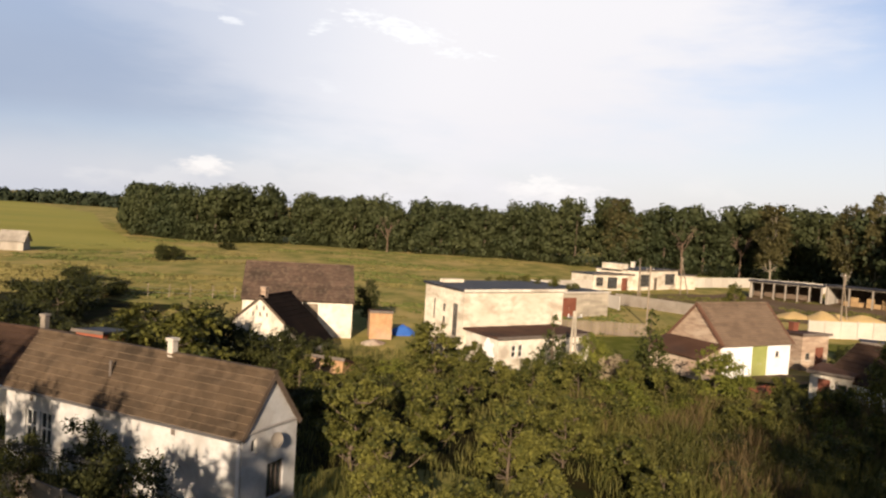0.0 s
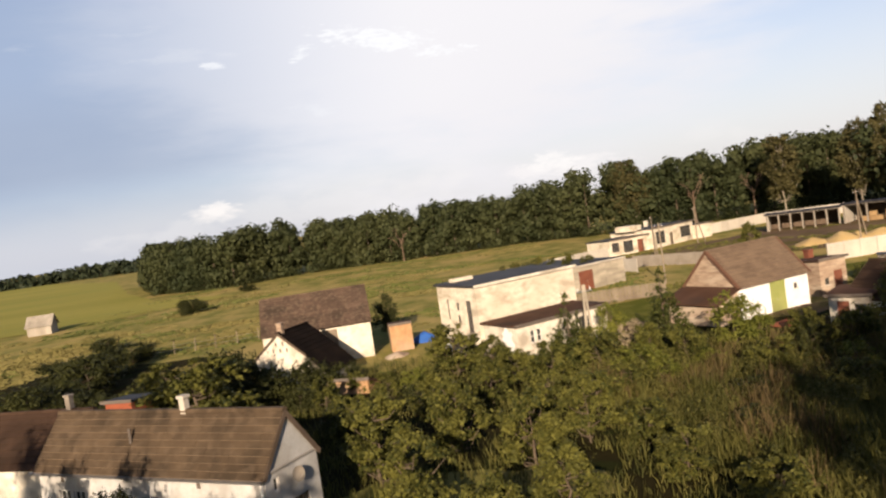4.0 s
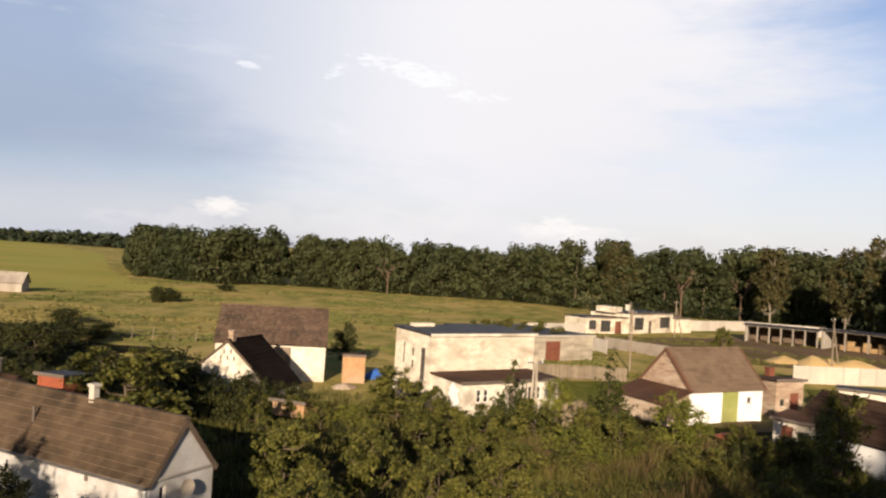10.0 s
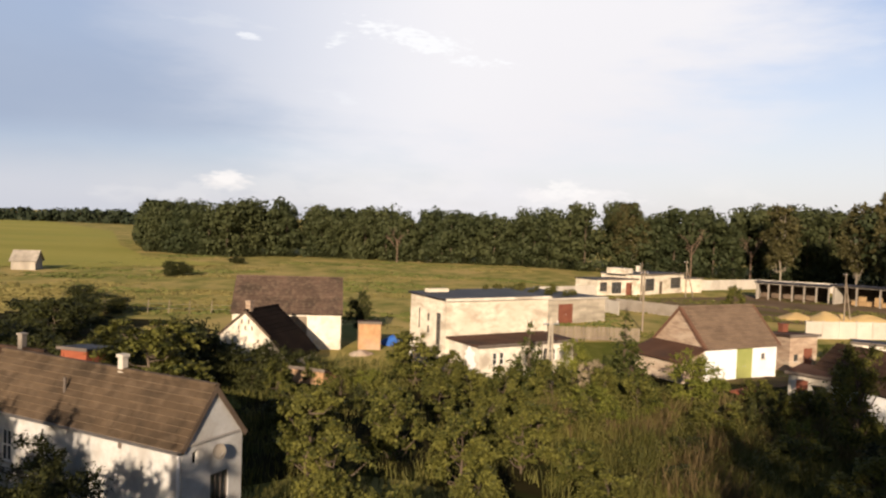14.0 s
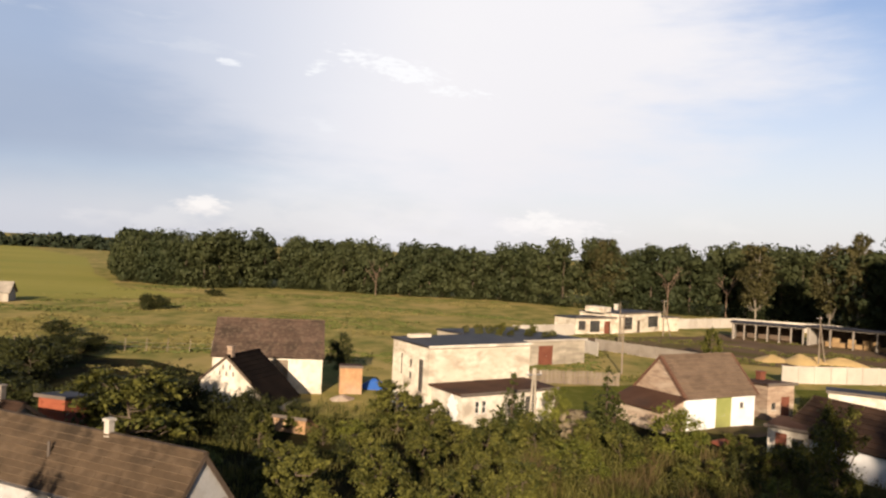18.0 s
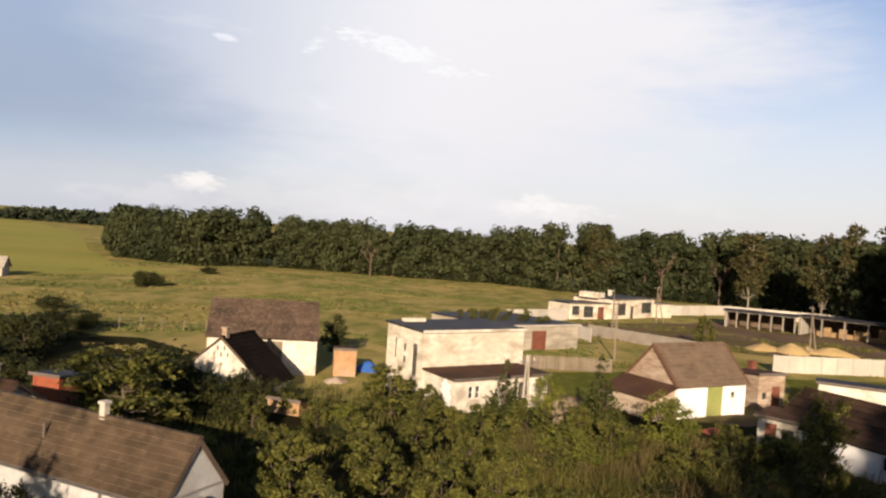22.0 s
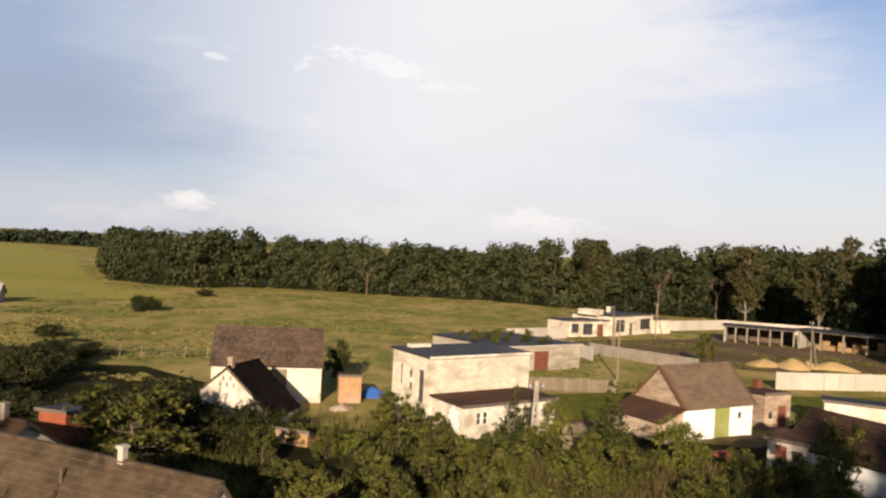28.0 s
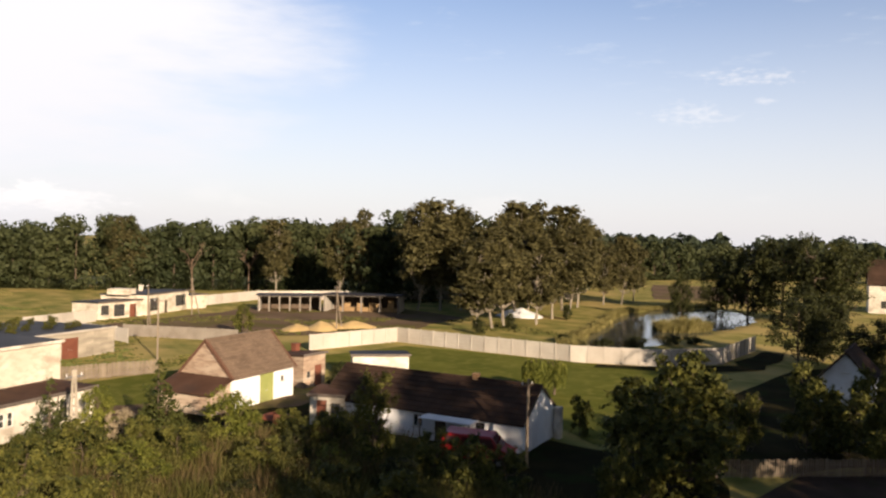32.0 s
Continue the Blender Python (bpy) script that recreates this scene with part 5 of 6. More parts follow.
for x, y, h, w in ((5.0, 40.6, 2.6, 1.5), (7.2, 42.0, 2.4, 1.4), (6.2, 35.0, 2.4, 1.5), (6.6, 30.4, 2.1, 1.4), (3.8, 47.6, 3.0, 1.6), (6.9, 48.8, 3.4, 1.6), (10.4, 50.0, 2.9, 1.5), (1.8, 50.0, 2.6, 1.5), (-6.8, 51.4, 2.0, 1.1), (8.6, 26.6, 1.7, 1.4), (5.6, 21.8, 2.3, 1.5), (15.3, 42.6, 2.5, 1.7), (19.4, 47.4, 2.8, 1.4), (17.4, 37.4, 2.0, 1.4), (-9.2, 54.6, 1.6, 1.0),
                   (11.8, 47.0, 2.9, 1.5), (20.8, 44.2, 3.1, 1.5), (22.6, 47.2, 2.5, 1.3), (18.6, 33.2, 2.6, 1.6), (23.6, 36.6, 3.2, 1.6), (15.8, 29.4, 2.3, 1.6)):
    shrub.put(x, y, h, w, group="garden shrubs")
for x, y, h, w in ((-8.6, 43.4, 2.0, 1.5), (8.8, 45.8, 2.4, 1.8), (-4.6, 46.8, 1.7, 1.3), (-5.0, 51.6, 1.8, 1.3), (17.8, 43.4, 2.7, 1.3), (13.0, 46.0, 1.5, 1.3), (12.4, 38.6, 1.6, 1.3), (18.8, 40.6, 2.0, 1.3), (20.4, 35.4, 2.4, 1.5), (-12.6, 43.6, 1.3, 1.3), (10.6, 33.4, 1.6, 1.3)):
    mixed.put(x, y, h, w, group="garden shrubs")
for x, y, h, w in ((16.2, 50.3, 4.0, 2.1), (17.4, 49.4, 2.5, 1.2), (9.8, 58.4, 3.4, 1.25), (9.4, 43.4, 1.9, 1.4)):
    bright.put(x, y, h, w)
for x, y, h, w in ((12.0, 51.6, 6.0, 2.0), (5.8, 52.8, 5.2, 1.8)):
    fir.put(x, y, h, w)
pale.put(10.6, 55.2, 2.4, 1.1)
# bush added to darken the shadowed gap between shed and porch
dark_shrub.put(31.0, 62.0, 2.7, 1.3, "dark bush added for the shade beside the patched shed")
slender = Kind([lambda: broadleaf("tree", "slender olive-green tree standing before the cottage", 7, 1.5, 7500, 0.105, "leaf", 91, crown_from=0.05, clumps=46, clump=(0.22, 0.42))], 7, 1.5)
slender.put(21.4, 40.0, 6.5, 1.35)
for x, y, h, w in ((36.4, 29.0, 8.0, 3.4), (33.3, 28.2, 6.9, 3.2), (24.6, 31.6, 3.2, 1.5), (22.6, 32.4, 4.0, 1.4), (-18.2, 47.4, 5.3, 3.6)):
    orchard.put(x, y, h, w)
for x, y, h, w in ((139.0, 89.6, 14.9, 5.1), (139.6, 82.8, 16.1, 5.5), (138.1, 75.3, 16.7, 5.7), (144.7, 73.4, 15.8, 4.8), (139.1, 96.8, 13.7, 4.1), (86.6, 49.6, 8.6, 3.4), (85.1, 40.5, 6.6, 2.8), (93.5, 50.2, 8.6, 3.4), (121.8, 92.8, 9.6, 2.6),):
    dark_tree.put(x, y, max(h, 1.6, 0.62 * w), w)
for x, y, h, w in ((33.4, 26.3, 4.9, 3.0), (30.3, 27.1, 4.3, 1.8), (46.1, 30.7, 4.2, 1.2), (50.9, 26.1, 4.5, 2.1), (55.2, 26.5, 5.6, 1.8), (49.0, 23.1, 4.8, 1.4), (49.7, 28.5, 6.2, 2.1), (39.0, 39.9, 3.1, 1.0), (28.6, 27.5, 3.2, 1.0), (44.0, 30.3, 4.5, 1.1),):
    shrub.put(x, y, max(h, 1.6, 0.62 * w), w)
for x, y, h, w in ((-11.7, 23.6, 3.5, 1.3), (-14.2, 27.0, 3.2, 1.1), (-16.5, 27.0, 2.6, 1.0), (-8.6, 79.5, 4.4, 1.3), (-38.3, 87.4, 2.3, 2.8),):
    dark_tree.put(x, y, max(h, 1.6, 0.62 * w), w)
for x, y, h, w in ((-15.3, 55.4, 2.7, 1.8), (-12.5, 55.6, 2.6, 1.6), (-10.2, 56.6, 2.0, 1.2), (-16.8, 53.0, 2.2, 1.5), (-35.4, 70.1, 3.5, 3.3), (-31.1, 58.8, 2.1, 2.3), (-26.0, 55.7, 2.4, 2.0), (-18.1, 54.4, 4.2, 2.1), (-41.9, 80.2, 1.0, 3.7), (-37.3, 80.2, 2.9, 2.0), (-35.1, 63.6, 2.4, 3.2), (-34.9, 59.1, 3.0, 2.4), (-10.8, 50.6, 1.7, 1.0), (-12.6, 51.0, 1.6, 1.3), (-42.6, 88.8, 1.6, 2.2), (-26.4, 63.0, 2.0, 2.2),):
    dark_shrub.put(x, y, max(h, 1.6, 0.62 * w), w, group="hedge shrubs")
for x, y, h, w in ((-49.4, 144.1, 2.6, 2.3), (-49.3, 183.7, 0.7, 2.2), (-48.2, 103.8, 0.6, 2.2), (-50.1, 141.4, 2.8, 1.5), (-25.8, 233.6, 1.6, 7.6), (-17.5, 234.3, 1.9, 5.1),):
    dark_shrub.put(x, y, max(h, 1.6, 0.62 * w), w, "lone dark bush in the meadow")

def willow(x, y, h, w, seed):
    """A small weeping willow: short trunk, arching limbs, hanging strands of narrow leaves."""
    r = np.random.RandomState(seed)
    t = thing("willow", pose(x, y, ground_height(x, y)), "small weeping willow with hanging yellow-green strands on the lawn", "tree")
    bm = bmesh.new()
    tube(bm, (0, 0, -0.3), (0.1, 0, h * 0.7), 0.13, 0.08, 8)
    part("trunk", bm, M["bark"], t)
    q = []
    for k in range(9):
        a = 2 * math.pi * k / 9 + r.uniform(-0.2, 0.2)
        e = Vector((w * 0.7 * math.cos(a), w * 0.7 * math.sin(a), h * r.uniform(0.86, 0.98)))
        bm = bmesh.new()
        tube(bm, (0.08, 0, h * 0.6), e, 0.05, 0.02, 5)
        part("limb", bm, M["bark"], t)
    for _ in range(230):
        a, d = r.uniform(0, 2 * math.pi), w * r.uniform(0.15, 1.0) ** 0.6
        top = h * (1.0 - 0.22 * (d / w) ** 2) * r.uniform(0.94, 1.0)
        low = h * r.uniform(0.2, 0.6)
        z = top
        px, py = d * math.cos(a), d * math.sin(a)
        while z > low:
            b, s = r.uniform(0, 2 * math.pi), r.uniform(0.07, 0.12)
            cx, cy = px + r.normal() * 0.05, py + r.normal() * 0.05
            q.append([(cx, cy, z), (cx + s * 0.45 * math.cos(b), cy + s * 0.45 * math.sin(b), z - s), (cx + 0.2 * s * math.cos(b + 1), cy + 0.2 * s * math.sin(b + 1), z - 2.4 * s), (cx - s * 0.45 * math.cos(b), cy - s * 0.45 * math.sin(b), z - s)])
            z -= 0.11
    me = bpy.data.meshes.new("crown")
    me.from_pydata([v for f in q for v in f], [], [tuple(range(4 * n, 4 * n + 4)) for n in range(len(q))])
    me.materials.append(M["leaf_bright"])
    ob = new("crown", me)
    ob.parent = t


for x, y, h, w in ((46.2, 52.5, 3.7, 1.2), (48.2, 51.9, 3.5, 1.1)):
    willow(x, y, h, w, int(x * 10))

# unseen tall trees, added out of view to shade gardens, house walls and lawn
for x, y, h, w in ((-23.5, 14, 9.8, 2.2), (-20.3, 12.5, 9.8, 1.8), (-17.0, 11.5, 9.8, 1.8), (-13.0, 9.5, 8.4, 1.6), (-10.8, 7.6, 9.4, 2.0), (-15, -9, 12.5, 3.0), (-9.5, -11, 12.5, 2.6), (-4.0, -9.5, 12.0, 2.4), (1.5, -11, 12.8, 2.6),
                   (7.8, -11, 18.0, 2.4), (11.4, -12, 21.0, 3.4), (15.2, -10, 22.0, 3.8), (19.4, -8, 22.5, 3.8), (23.4, -6, 22.0, 3.8), (28.0, -5, 20.0, 3.6), (33.5, -3, 15.5, 3.2), (-27, 6, 17.0, 3.0), (39, 0, 14.0, 4.2), (45, 2, 14.0, 4.4), (53, 3, 14.0, 4.4), (61, 3, 18.0, 4.4), (67, 3, 20.0, 4.6), (75, 5, 20.0, 4.6), (66, 15, 19.0, 4.4), (74, 14, 19.0, 4.4), (82, 9, 19.0, 4.6)):
    dark_tree.put(x, y, h, w, "unseen tall dark tree added to shade gardens and walls")

for x, y, h, w in ((6.6, 97.2, 1.5, 0.8), (9.2, 95.0, 2.0, 0.9), (8.2, 99.6, 1.1, 0.7), (10.8, 97.8, 0.9, 0.6), (13.2, 98.4, 1.1, 0.8), (14.3, 103.0, 1.3, 0.7), (15.3, 97.4, 1.0, 0.7), (16.4, 99.3, 1.0, 0.6), (5.2, 99.4, 1.1, 0.5), (12.4, 105.0, 0.9, 0.6)):
    shrub.put(x, y, h, w, "small bush growing on the garage roof", "roof bushes", 2.85)


# tall weeds and reeds
def blades(name, label, area, count, h, mat, seed, width=0.03, kind_of="weeds", base=None, lean=0.35):
    """Upright blades, bent at half height, over a patch of ground bounded by an outline test."""
    r = np.random.RandomState(seed)
    verts, faces = [], []
    x0, x1, y0, y1, inside = area
    n = 0
    while n < count:
        cx, cy = r.uniform(x0, x1), r.uniform(y0, y1)
        if not inside(cx, cy):
            continue
        for _ in range(6):
            x, y = cx + r.normal() * 0.25, cy + r.normal() * 0.25
            z = ground_height(x, y) if base is None else base
            a, hh = r.uniform(0, 2 * math.pi), h * r.uniform(0.5, 1.25) * max(0.25, 0.75 + 0.9 * noise.noise((cx * 0.55, cy * 0.55, seed)))
            dx, dy = math.cos(a), math.sin(a)
            lx, ly = r.normal() * lean * hh, r.normal() * lean * hh
            i = len(verts)
            verts += [(x - dx * width, y - dy * width, z), (x + dx * width, y + dy * width, z),
                      (x + dx * width * 0.9 + lx * 0.3, y + dy * width * 0.9 + ly * 0.3, z + hh * 0.6), (x - dx * width * 0.9 + lx * 0.3, y - dy * width * 0.9 + ly * 0.3, z + hh * 0.6),
                      (x + lx, y + ly, z + hh)]
            faces += [(i, i + 1, i + 2, i + 3), (i + 3, i + 2, i + 4)]
            n += 1
    me = bpy.data.meshes.new(name)
    me.from_pydata(verts, [], faces)
    me.materials.append(M[mat])
    return tagged(new(name, me), label, kind_of, kind="stuff")


def ringed(x, y):
    return -0.35 < pond_field(x, y) < -0.02 and (y - POND[1]) * 0.915 - (x - POND[0]) * 0.403 > 2


blades("weeds", "tall yellow-green weeds and dry grass", (5, 26, 22, 51, lambda x, y: x + 0.25 * y > 15.5 and noise.noise((x * 0.2, y * 0.2, 3)) > -0.45), 60000, 1.35, "weed", 5, 0.024, lean=0.22)
r_ = random.Random(77)
spots = [(r_.uniform(8, 25), r_.uniform(25, 50)) for _ in range(460)]
spots = [(x, y) for x, y in spots if x + 0.25 * y > 16 and noise.noise((x * 0.3, y * 0.3, 9)) > -0.25]
weed_tops = new("weed_thicket", leaf_cloud("weed_thicket", [(x, y, ground_height(x, y) + r_.uniform(0.4, 1.25)) for x, y in spots], [r_.uniform(0.3, 0.75) for _ in spots], 52000, 0.062, M["weed"], 78))
tagged(weed_tops, "thicket of leafy seeding weeds before the cottage", "weeds", kind="stuff")
blades("weeds", "straw-brown seeding weeds among the grass", (6, 26, 24, 50, lambda x, y: x + 0.25 * y > 16.5 and noise.noise((x * 0.23, y * 0.23, 11)) > 0.05), 14000, 1.6, "dry_weed", 15, 0.024, lean=0.2)
blades("grass", "rank grass between garden shrubs", (-24, 14, 18, 64, lambda x, y: noise.noise((x * 0.15, y * 0.15, 7)) > -0.2), 26000, 0.8, "weed", 6, 0.022)
blades("reeds", "yellowish reeds round the pond", (65, 160, 45, 125, ringed), 18000, 1.0, "reed", 7, 0.05)
blades("reeds", "island of yellowish reeds in the pond", (101, 114, 76, 88, lambda x, y: ((x - 107.5) / 6) ** 2 + ((y - 81.8) / 3.4) ** 2 < 1), 7000, 2.1, "reed", 8, 0.06, base=-0.5)


def tufts(name, label, box_of, count, size, mat, seed, test, low=1.0):
    """Low uneven tussocks: short crossed sprays in drifts."""
    r = np.random.RandomState(seed)
    q = []
    while len(q) < count:
        x, y = r.uniform(box_of[0], box_of[1]), r.uniform(box_of[2], box_of[3])
        if not test(x, y):
            continue
        z = ground_height(x, y)
        for _ in range(r.randint(4, 12)):
            a, s = r.uniform(0, math.pi), size * r.uniform(0.5, 1.4)
            px, py = x + r.normal() * 0.5, y + r.normal() * 0.4
            dx, dy = math.cos(a) * s, math.sin(a) * s
            hh = s * r.uniform(0.4, 1.1) * low
            q.append([(px - dx, py - dy, z), (px + dx, py + dy, z), (px + dx * 0.7, py + dy * 0.7 + 0.1, z + hh), (px - dx * 0.7, py - dy * 0.7 + 0.1, z + hh)])
    me = bpy.data.meshes.new(name)
    me.from_pydata([v for f in q for v in f], [], [tuple(range(4 * i, 4 * i + 4)) for i in range(len(q))])
    me.materials.append(M[mat])
    return tagged(new(name, me), label, "grass", kind="stuff")


tufts("tussocks", "dark green drifts of rank meadow grass", (-75, 22, 84, 212), 9000, 0.36, "meadow_green", 34, lambda x, y: noise.noise((x * 0.03, y * 0.07, 2)) > 0.16 and y > 84 - 0.1 * x, 0.5)
tufts("tussocks", "straw-yellow drifts of seeding meadow grass", (-80, 22, 84, 205), 7000, 0.3, "meadow_straw", 35, lambda x, y: noise.noise((x * 0.025, y * 0.08, 8)) > 0.16, 0.5)
tufts("tussocks", "tall brownish weeds at the meadow's near edge", (-62, -22, 72, 118), 6000, 0.34, "meadow_straw", 36, lambda x, y: noise.noise((x * 0.06, y * 0.09, 6)) > 0.0 and y > 76, 0.45)
tufts("tussocks", "weedy tussocks in the works yard", (20, 84, 84, 134), 6000, 0.17, "weed", 33, lambda x, y: noise.noise((x * 0.09, y * 0.09, 5)) > 0.12)


# ---- woods ----
def woods(name, label, line, depth, spacing, h, mat, leaves, size, seed, base=0.0, back_leaves=0.7):
    """A belt of trees behind a line: trunks and clumped crowns of many leaves in one mesh each."""
    r = np.random.RandomState(seed)
    quads, trunks = [], bmesh.new()
    for (x0, y0), (x1, y1) in zip(line, line[1:]):
        L = math.hypot(x1 - x0, y1 - y0)
        ux, uy = (x1 - x0) / L, (y1 - y0) / L
        mx, my = (x0 + x1) / 2, (y0 + y1) / 2
        vx, vy = mx / math.hypot(mx, my), my / math.hypot(mx, my)
        rows = max(1, int(depth / spacing))
        for j in range(rows):
            for i in range(max(1, int(L / spacing))):
                a, d = (i + r.uniform(0.1, 0.9)) * spacing, (j + r.uniform(0.0, 0.8)) * spacing
                x, y = x0 + ux * a + vx * d, y0 + uy * a + vy * d
                tall = h * r.uniform(0.82, 1.12) * (1.0 + 0.16 * noise.noise((x * 0.03, y * 0.03, 4)))
                spread = 5.0 * r.uniform(0.55, 1.05) if spacing < 10 else spacing * r.uniform(0.55, 0.85)
                lowest = 0.03 if j == 0 else 0.22
                n = int(leaves * (1.0 if j == 0 else back_leaves))
                k = 20
                cz = r.uniform(lowest, 0.93, k)
                ca = r.uniform(0, 2 * math.pi, k)
                cr = spread * np.sin(np.pi * np.clip(0.3 + 0.62 * cz, 0, 1)) * r.uniform(0.3, 1.0, k)
                c = np.stack([x + cr * np.cos(ca), y + cr * np.sin(ca), base + tall * cz], 1)
                rad = spread * r.uniform(0.34, 0.58, k)
                pick = r.randint(0, k, n)
                off = r.normal(size=(n, 3))
                off /= np.linalg.norm(off, axis=1)[:, None]
                p = c[pick] + off * rad[pick][:, None] * r.uniform(0.6, 1.05, (n, 1))
                nrm = off + r.normal(size=(n, 3)) * 0.28
                t = np.cross(nrm, r.normal(size=(n, 3)))
                t /= np.linalg.norm(t, axis=1)[:, None]
                b = np.cross(nrm / np.linalg.norm(nrm, axis=1)[:, None], t)
                s = size * r.uniform(0.6, 1.3, (n, 1))
                quads.append(np.stack([p - t * s, p - b * s * 0.7, p + t * s, p + b * s * 0.7], 1))
                if j == 0 and spacing < 10:
                    n2 = leaves // 4
                    p2 = np.stack([x + r.uniform(-0.5, 0.5, n2) * spacing * 1.4 - vx * r.uniform(0, 3, n2), y - vy * r.uniform(0, 3, n2), base + 4.0 * r.uniform(0, 1, n2) ** 1.5 * r.uniform(0.5, 1.0)], 1)
                    d2 = r.normal(size=(n2, 3))
                    d2 /= np.linalg.norm(d2, axis=1)[:, None]
                    e2 = np.cross(d2, np.array([0.3, 0.2, 0.93]))
                    s2 = size * 0.7
                    quads.append(np.stack([p2 - d2 * s2, p2 - e2 * s2, p2 + d2 * s2, p2 + e2 * s2], 1))
                if j == 0:
                    tube(trunks, (x, y, base - 0.3), (x, y, base + tall * 0.8), 0.22, 0.08, 5)
    q = np.concatenate(quads)
    me = bpy.data.meshes.new(name)
    me.from_pydata(q.reshape(-1, 3).tolist(), [], np.arange(len(q) * 4).reshape(-1, 4).tolist())
    me.materials.append(M[mat])
    w = tagged(new(name, me), label, "woods", kind="stuff")
    ob = new("trunks", mesh_of("trunks", trunks, M["bark"]))
    ob.parent = w
    ob["kind"] = "stuff"
    return w


woods("forest", "dark green mixed forest beyond the meadow", [(-110, 292), (-98, 258), (-86, 228), (-62, 212), (-42, 228), (-7, 220), (21, 219)], 19, 3.7, 14.2, "wood_leaf", 1250, 0.48, 21)
woods("forest", "tall dark mixed forest beyond the works yard", [(20, 219), (41, 204), (70, 194), (105, 184), (128, 172), (150, 150)], 19, 3.8, 16.3, "wood_leaf", 1250, 0.48, 27)
woods("forest", "dark wood beyond the fields behind the pond", [(150, 150), (205, 205), (300, 190)], 16, 6.5, 15.0, "wood_leaf", 700, 0.65, 23)
woods("forest", "dark wood beyond the village fields", [(300, 190), (330, 120), (330, 40)], 16, 7.0, 16.0, "wood_leaf", 700, 0.7, 29)
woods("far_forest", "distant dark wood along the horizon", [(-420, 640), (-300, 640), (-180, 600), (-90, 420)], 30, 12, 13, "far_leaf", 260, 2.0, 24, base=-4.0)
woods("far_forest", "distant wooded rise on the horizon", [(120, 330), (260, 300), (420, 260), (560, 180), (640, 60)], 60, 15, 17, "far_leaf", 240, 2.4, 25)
woods("tree_belt", "row of trees beyond the village", [(215, 96), (222, 60), (200, 20), (130, 14)], 14, 6.0, 13, "leaf_dark", 900, 0.45, 26)

woods("forest", "tall dark wood behind the poplars", [(82, 150), (104, 139), (130, 130)], 20, 5.0, 20, "wood_leaf", 800, 0.55, 28)

for x, y, h, w in ((84.0, 72.0, 1.6, 1.6), (80.0, 74.6, 1.4, 1.5), (88.0, 69.4, 1.5, 1.4), (76.4, 79.0, 1.1, 1.2), (92.0, 68.4, 1.2, 1.3), (71.5, 92.0, 2.4, 1.0), (79.8, 94.0, 2.6, 0.9), (100.2, 101.6, 2.6, 1.0)):
    dark_shrub.put(x, y, h, w, "low bush on the pond bank", "pond bank bushes")

# poplars by the pond, with pale bare trunks
poplar = Kind([lambda s=s: broadleaf("poplar", "tall poplar with silvery leaves and a pale bare trunk", 20, 3.6, 13000, 0.28, "leaf_grey", s, bark="bark_pale", crown_from=0.2, clumps=90, clump=(0.17, 0.34), trunk_r=0.2, limbs=True) for s in (61, 62, 63)], 20, 3.6)
for x, y, h, w in ((73.4, 94.8, 15.1, 3.6), (77.6, 96.1, 17.0, 3.6), (82.0, 98.4, 17.5, 3.6), (85.9, 103.3, 19.6, 3.8), (95.0, 109.9, 22.3, 4.3), (103.5, 115.9, 23.1, 4.3), (98.4, 103.8, 17.8, 4.4), (112.9, 115.7, 22.5, 4.6), (121.1, 119.3, 20.5, 4.2), (132.7, 122.2, 15.6, 3.0),
                   (138.1, 121.6, 16.5, 3.4), (146.4, 125.1, 15.2, 2.9), (88.9, 97.9, 16.5, 3.6), (84.9, 128.2, 22.3, 3.9), (89.1, 126.3, 23.2, 4.5), (93.3, 124.9, 21.6, 3.9), (108.0, 109.0, 18.0, 4.0)):
    poplar.put(x, y, h, 1.2 * w, group="poplars by the pond")
for x, y, h, w in ((75.7, 175.5, 18.9, 3.9), (83.7, 158.3, 19.2, 3.5), (47.4, 201.8, 19.1, 4.4), (86.4, 152.3, 21.5, 2.8)):
    poplar.put(x, y, h, w, 'tall thin aspen with a pale trunk at the forest edge', 'aspens at the forest edge')

# bare dead trees at the forest's edge
def dead_tree(x, y, h, seed):
    r = random.Random(seed)
    bm = bmesh.new()

    def limb(p, d, length, rad, level):
        q = p + d * length
        tube(bm, p, q, rad, rad * 0.55, 6)
        if level:
            for _ in range(4):
                e = (d + Vector((r.uniform(-0.8, 0.8), r.uniform(-0.8, 0.8), r.uniform(-0.1, 0.5)))).normalized()
                limb(p.lerp(q, r.uniform(0.4, 1.0)), e, length * r.uniform(0.4, 0.62), rad * 0.45, level - 1)

    limb(Vector((0, 0, -0.3)), Vector((0, 0, 1)), h * 0.5, 0.2, 3)
    t = thing("dead_tree", pose(x, y, ground_height(x, y)), "bare reddish-grey dead tree before the forest", "dead tree", "dead trees")
    part("trunk", bm, M["dead_bark"], t)


dead_tree(-13.4, 214.0, 13.0, 3)
dead_tree(60.0, 190.0, 17.0, 4)
dead_tree(74.0, 188.5, 15.0, 8)


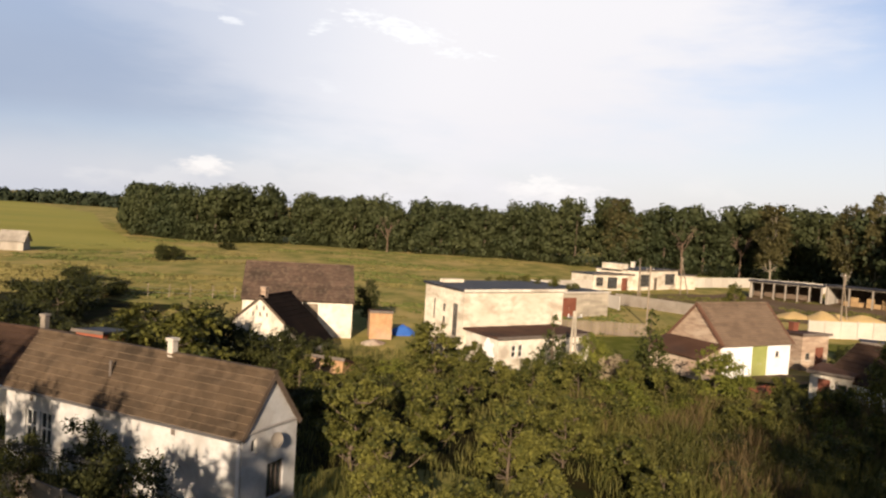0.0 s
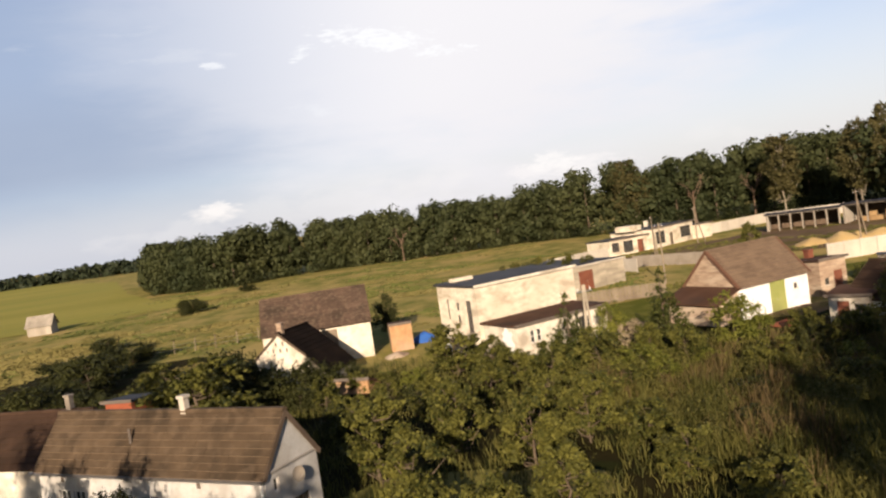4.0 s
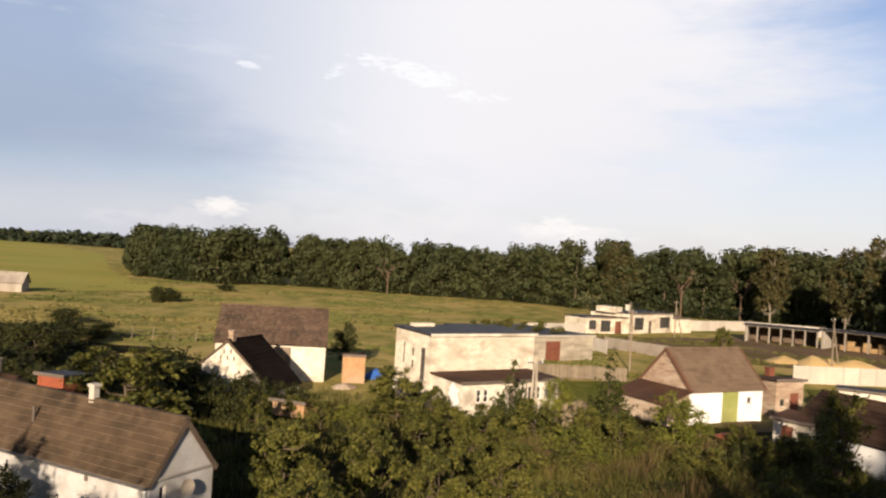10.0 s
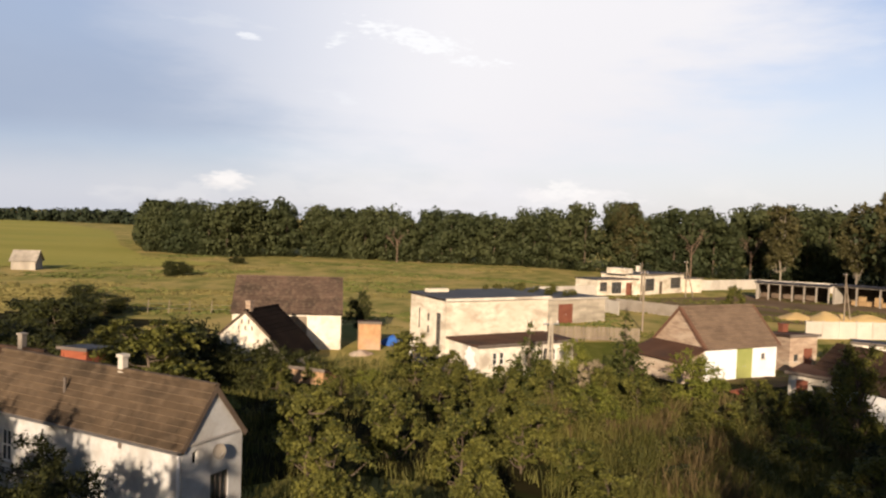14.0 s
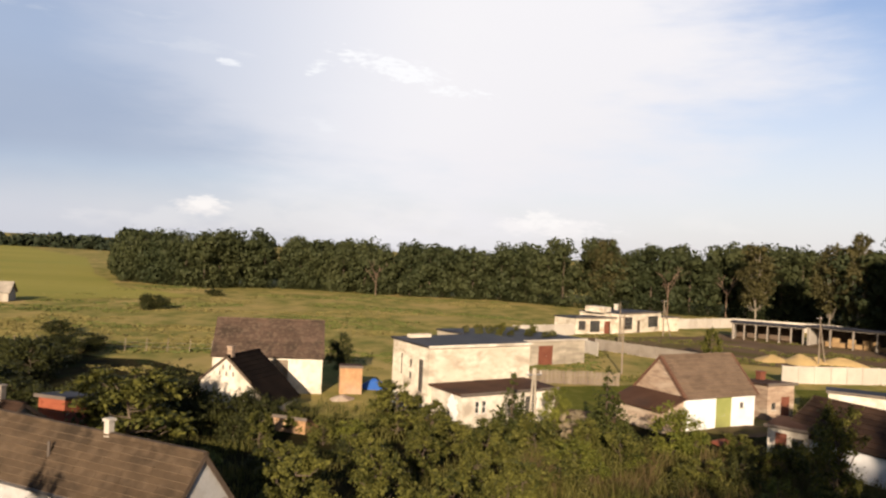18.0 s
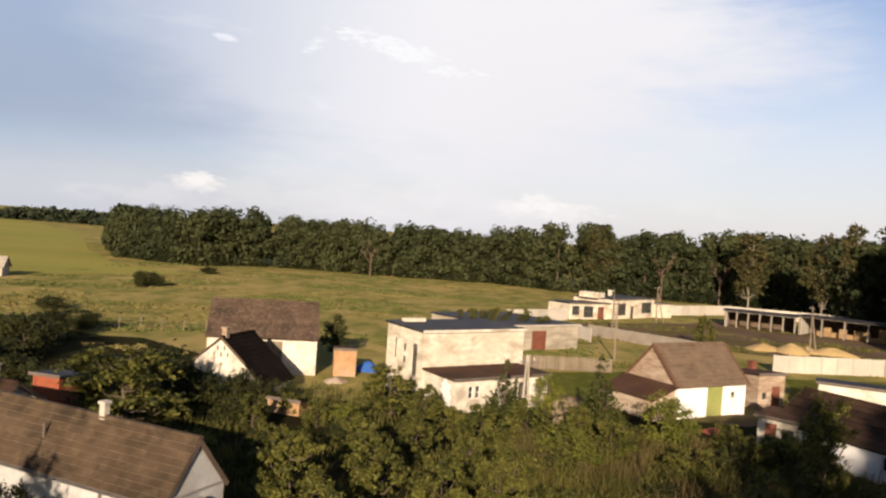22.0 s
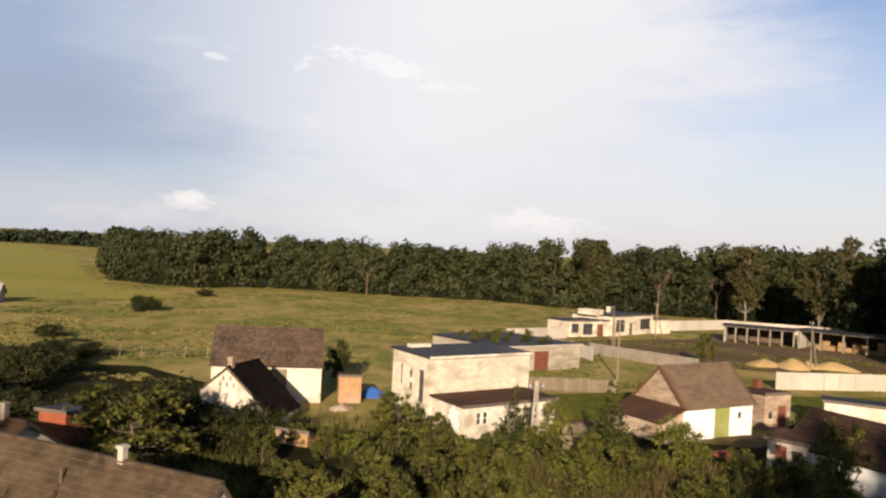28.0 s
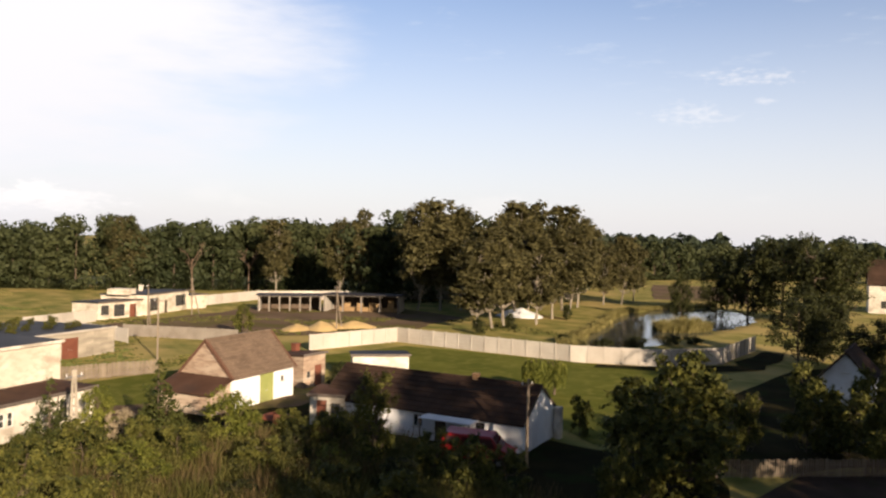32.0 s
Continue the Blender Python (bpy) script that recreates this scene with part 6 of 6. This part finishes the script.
bm = bmesh.new()
tube(bm, (0, 0, 0), (0, 0, 0.9), 0.29, 0.29, 18)
for z in (0.02, 0.3, 0.6, 0.88):
    tube(bm, (0, 0, z - 0.02), (0, 0, z + 0.02), 0.305, 0.305, 18)
barrel = new("barrel", mesh_of("barrel", bm, M["door_brown"]))
barrel.matrix_basis = pose(21.6, 54.4, 0.02)
tagged(barrel, "rust-red steel barrel beside the stable", "barrel")


heap("rusty_cover", "low heap under a rust-red cover beside the stable", "covered heap", 22.6, 56.6, 1.6, 0.5, "rust", 9)

# ---- red van ----
def van(x, y, ang):
    v = thing("van", pose(x, y, 0.05, 0, 0, ang), "red delivery van parked beside the cottage", "van")
    bm = bmesh.new()
    prism(bm, [(-2.3, 0.45), (2.25, 0.45), (2.35, 0.95), (1.55, 1.15), (0.95, 1.95), (-2.2, 2.02), (-2.35, 1.2)], -0.9, 0.9)
    part("body", bm, M["red_paint"], v, bevel=0.07)
    bm = bmesh.new()
    prism(bm, [(1.50, 1.21), (1.56, 1.19), (1.06, 1.86), (1.0, 1.88)], -0.75, 0.75)
    part("windscreen", bm, M["glass"], v)
    for s in (-1, 1):
        for a, b in ((0.1, 0.95), (-0.95, -0.05), (-2.0, -1.15)):
            bm = bmesh.new()
            prism(bm, [(a, 1.25), (b + (0.25 if b > 0.5 else 0), 1.25), (b, 1.78), (a, 1.8)], s * 0.9 - 0.01, s * 0.9 + 0.012)
            part("side_window", bm, M["glass"], v)
        for wx in (1.5, -1.5):
            bm = bmesh.new()
            tube(bm, (wx, s * 0.72, 0.33), (wx, s * 0.93, 0.33), 0.33, 0.33, 20)
            w = part("wheel", bm, M["rubber"], v)
            bm = bmesh.new()
            tube(bm, (wx, s * 0.932, 0.33), (wx, s * 0.945, 0.33), 0.19, 0.18, 14)
            part("rim", bm, M["chrome"], w)
        bm = bmesh.new()
        box(bm, 2.25, 2.36, s * 0.62 - 0.16, s * 0.62 + 0.16, 0.72, 0.92)
        part("headlight", bm, M["sheet_white"], v, bevel=0.02)
    bm = bmesh.new()
    box(bm, 2.28, 2.42, -0.88, 0.88, 0.42, 0.62)
    part("bumper", bm, M["rubber"], v, bevel=0.03)


van(28.3, 38.4, -52)
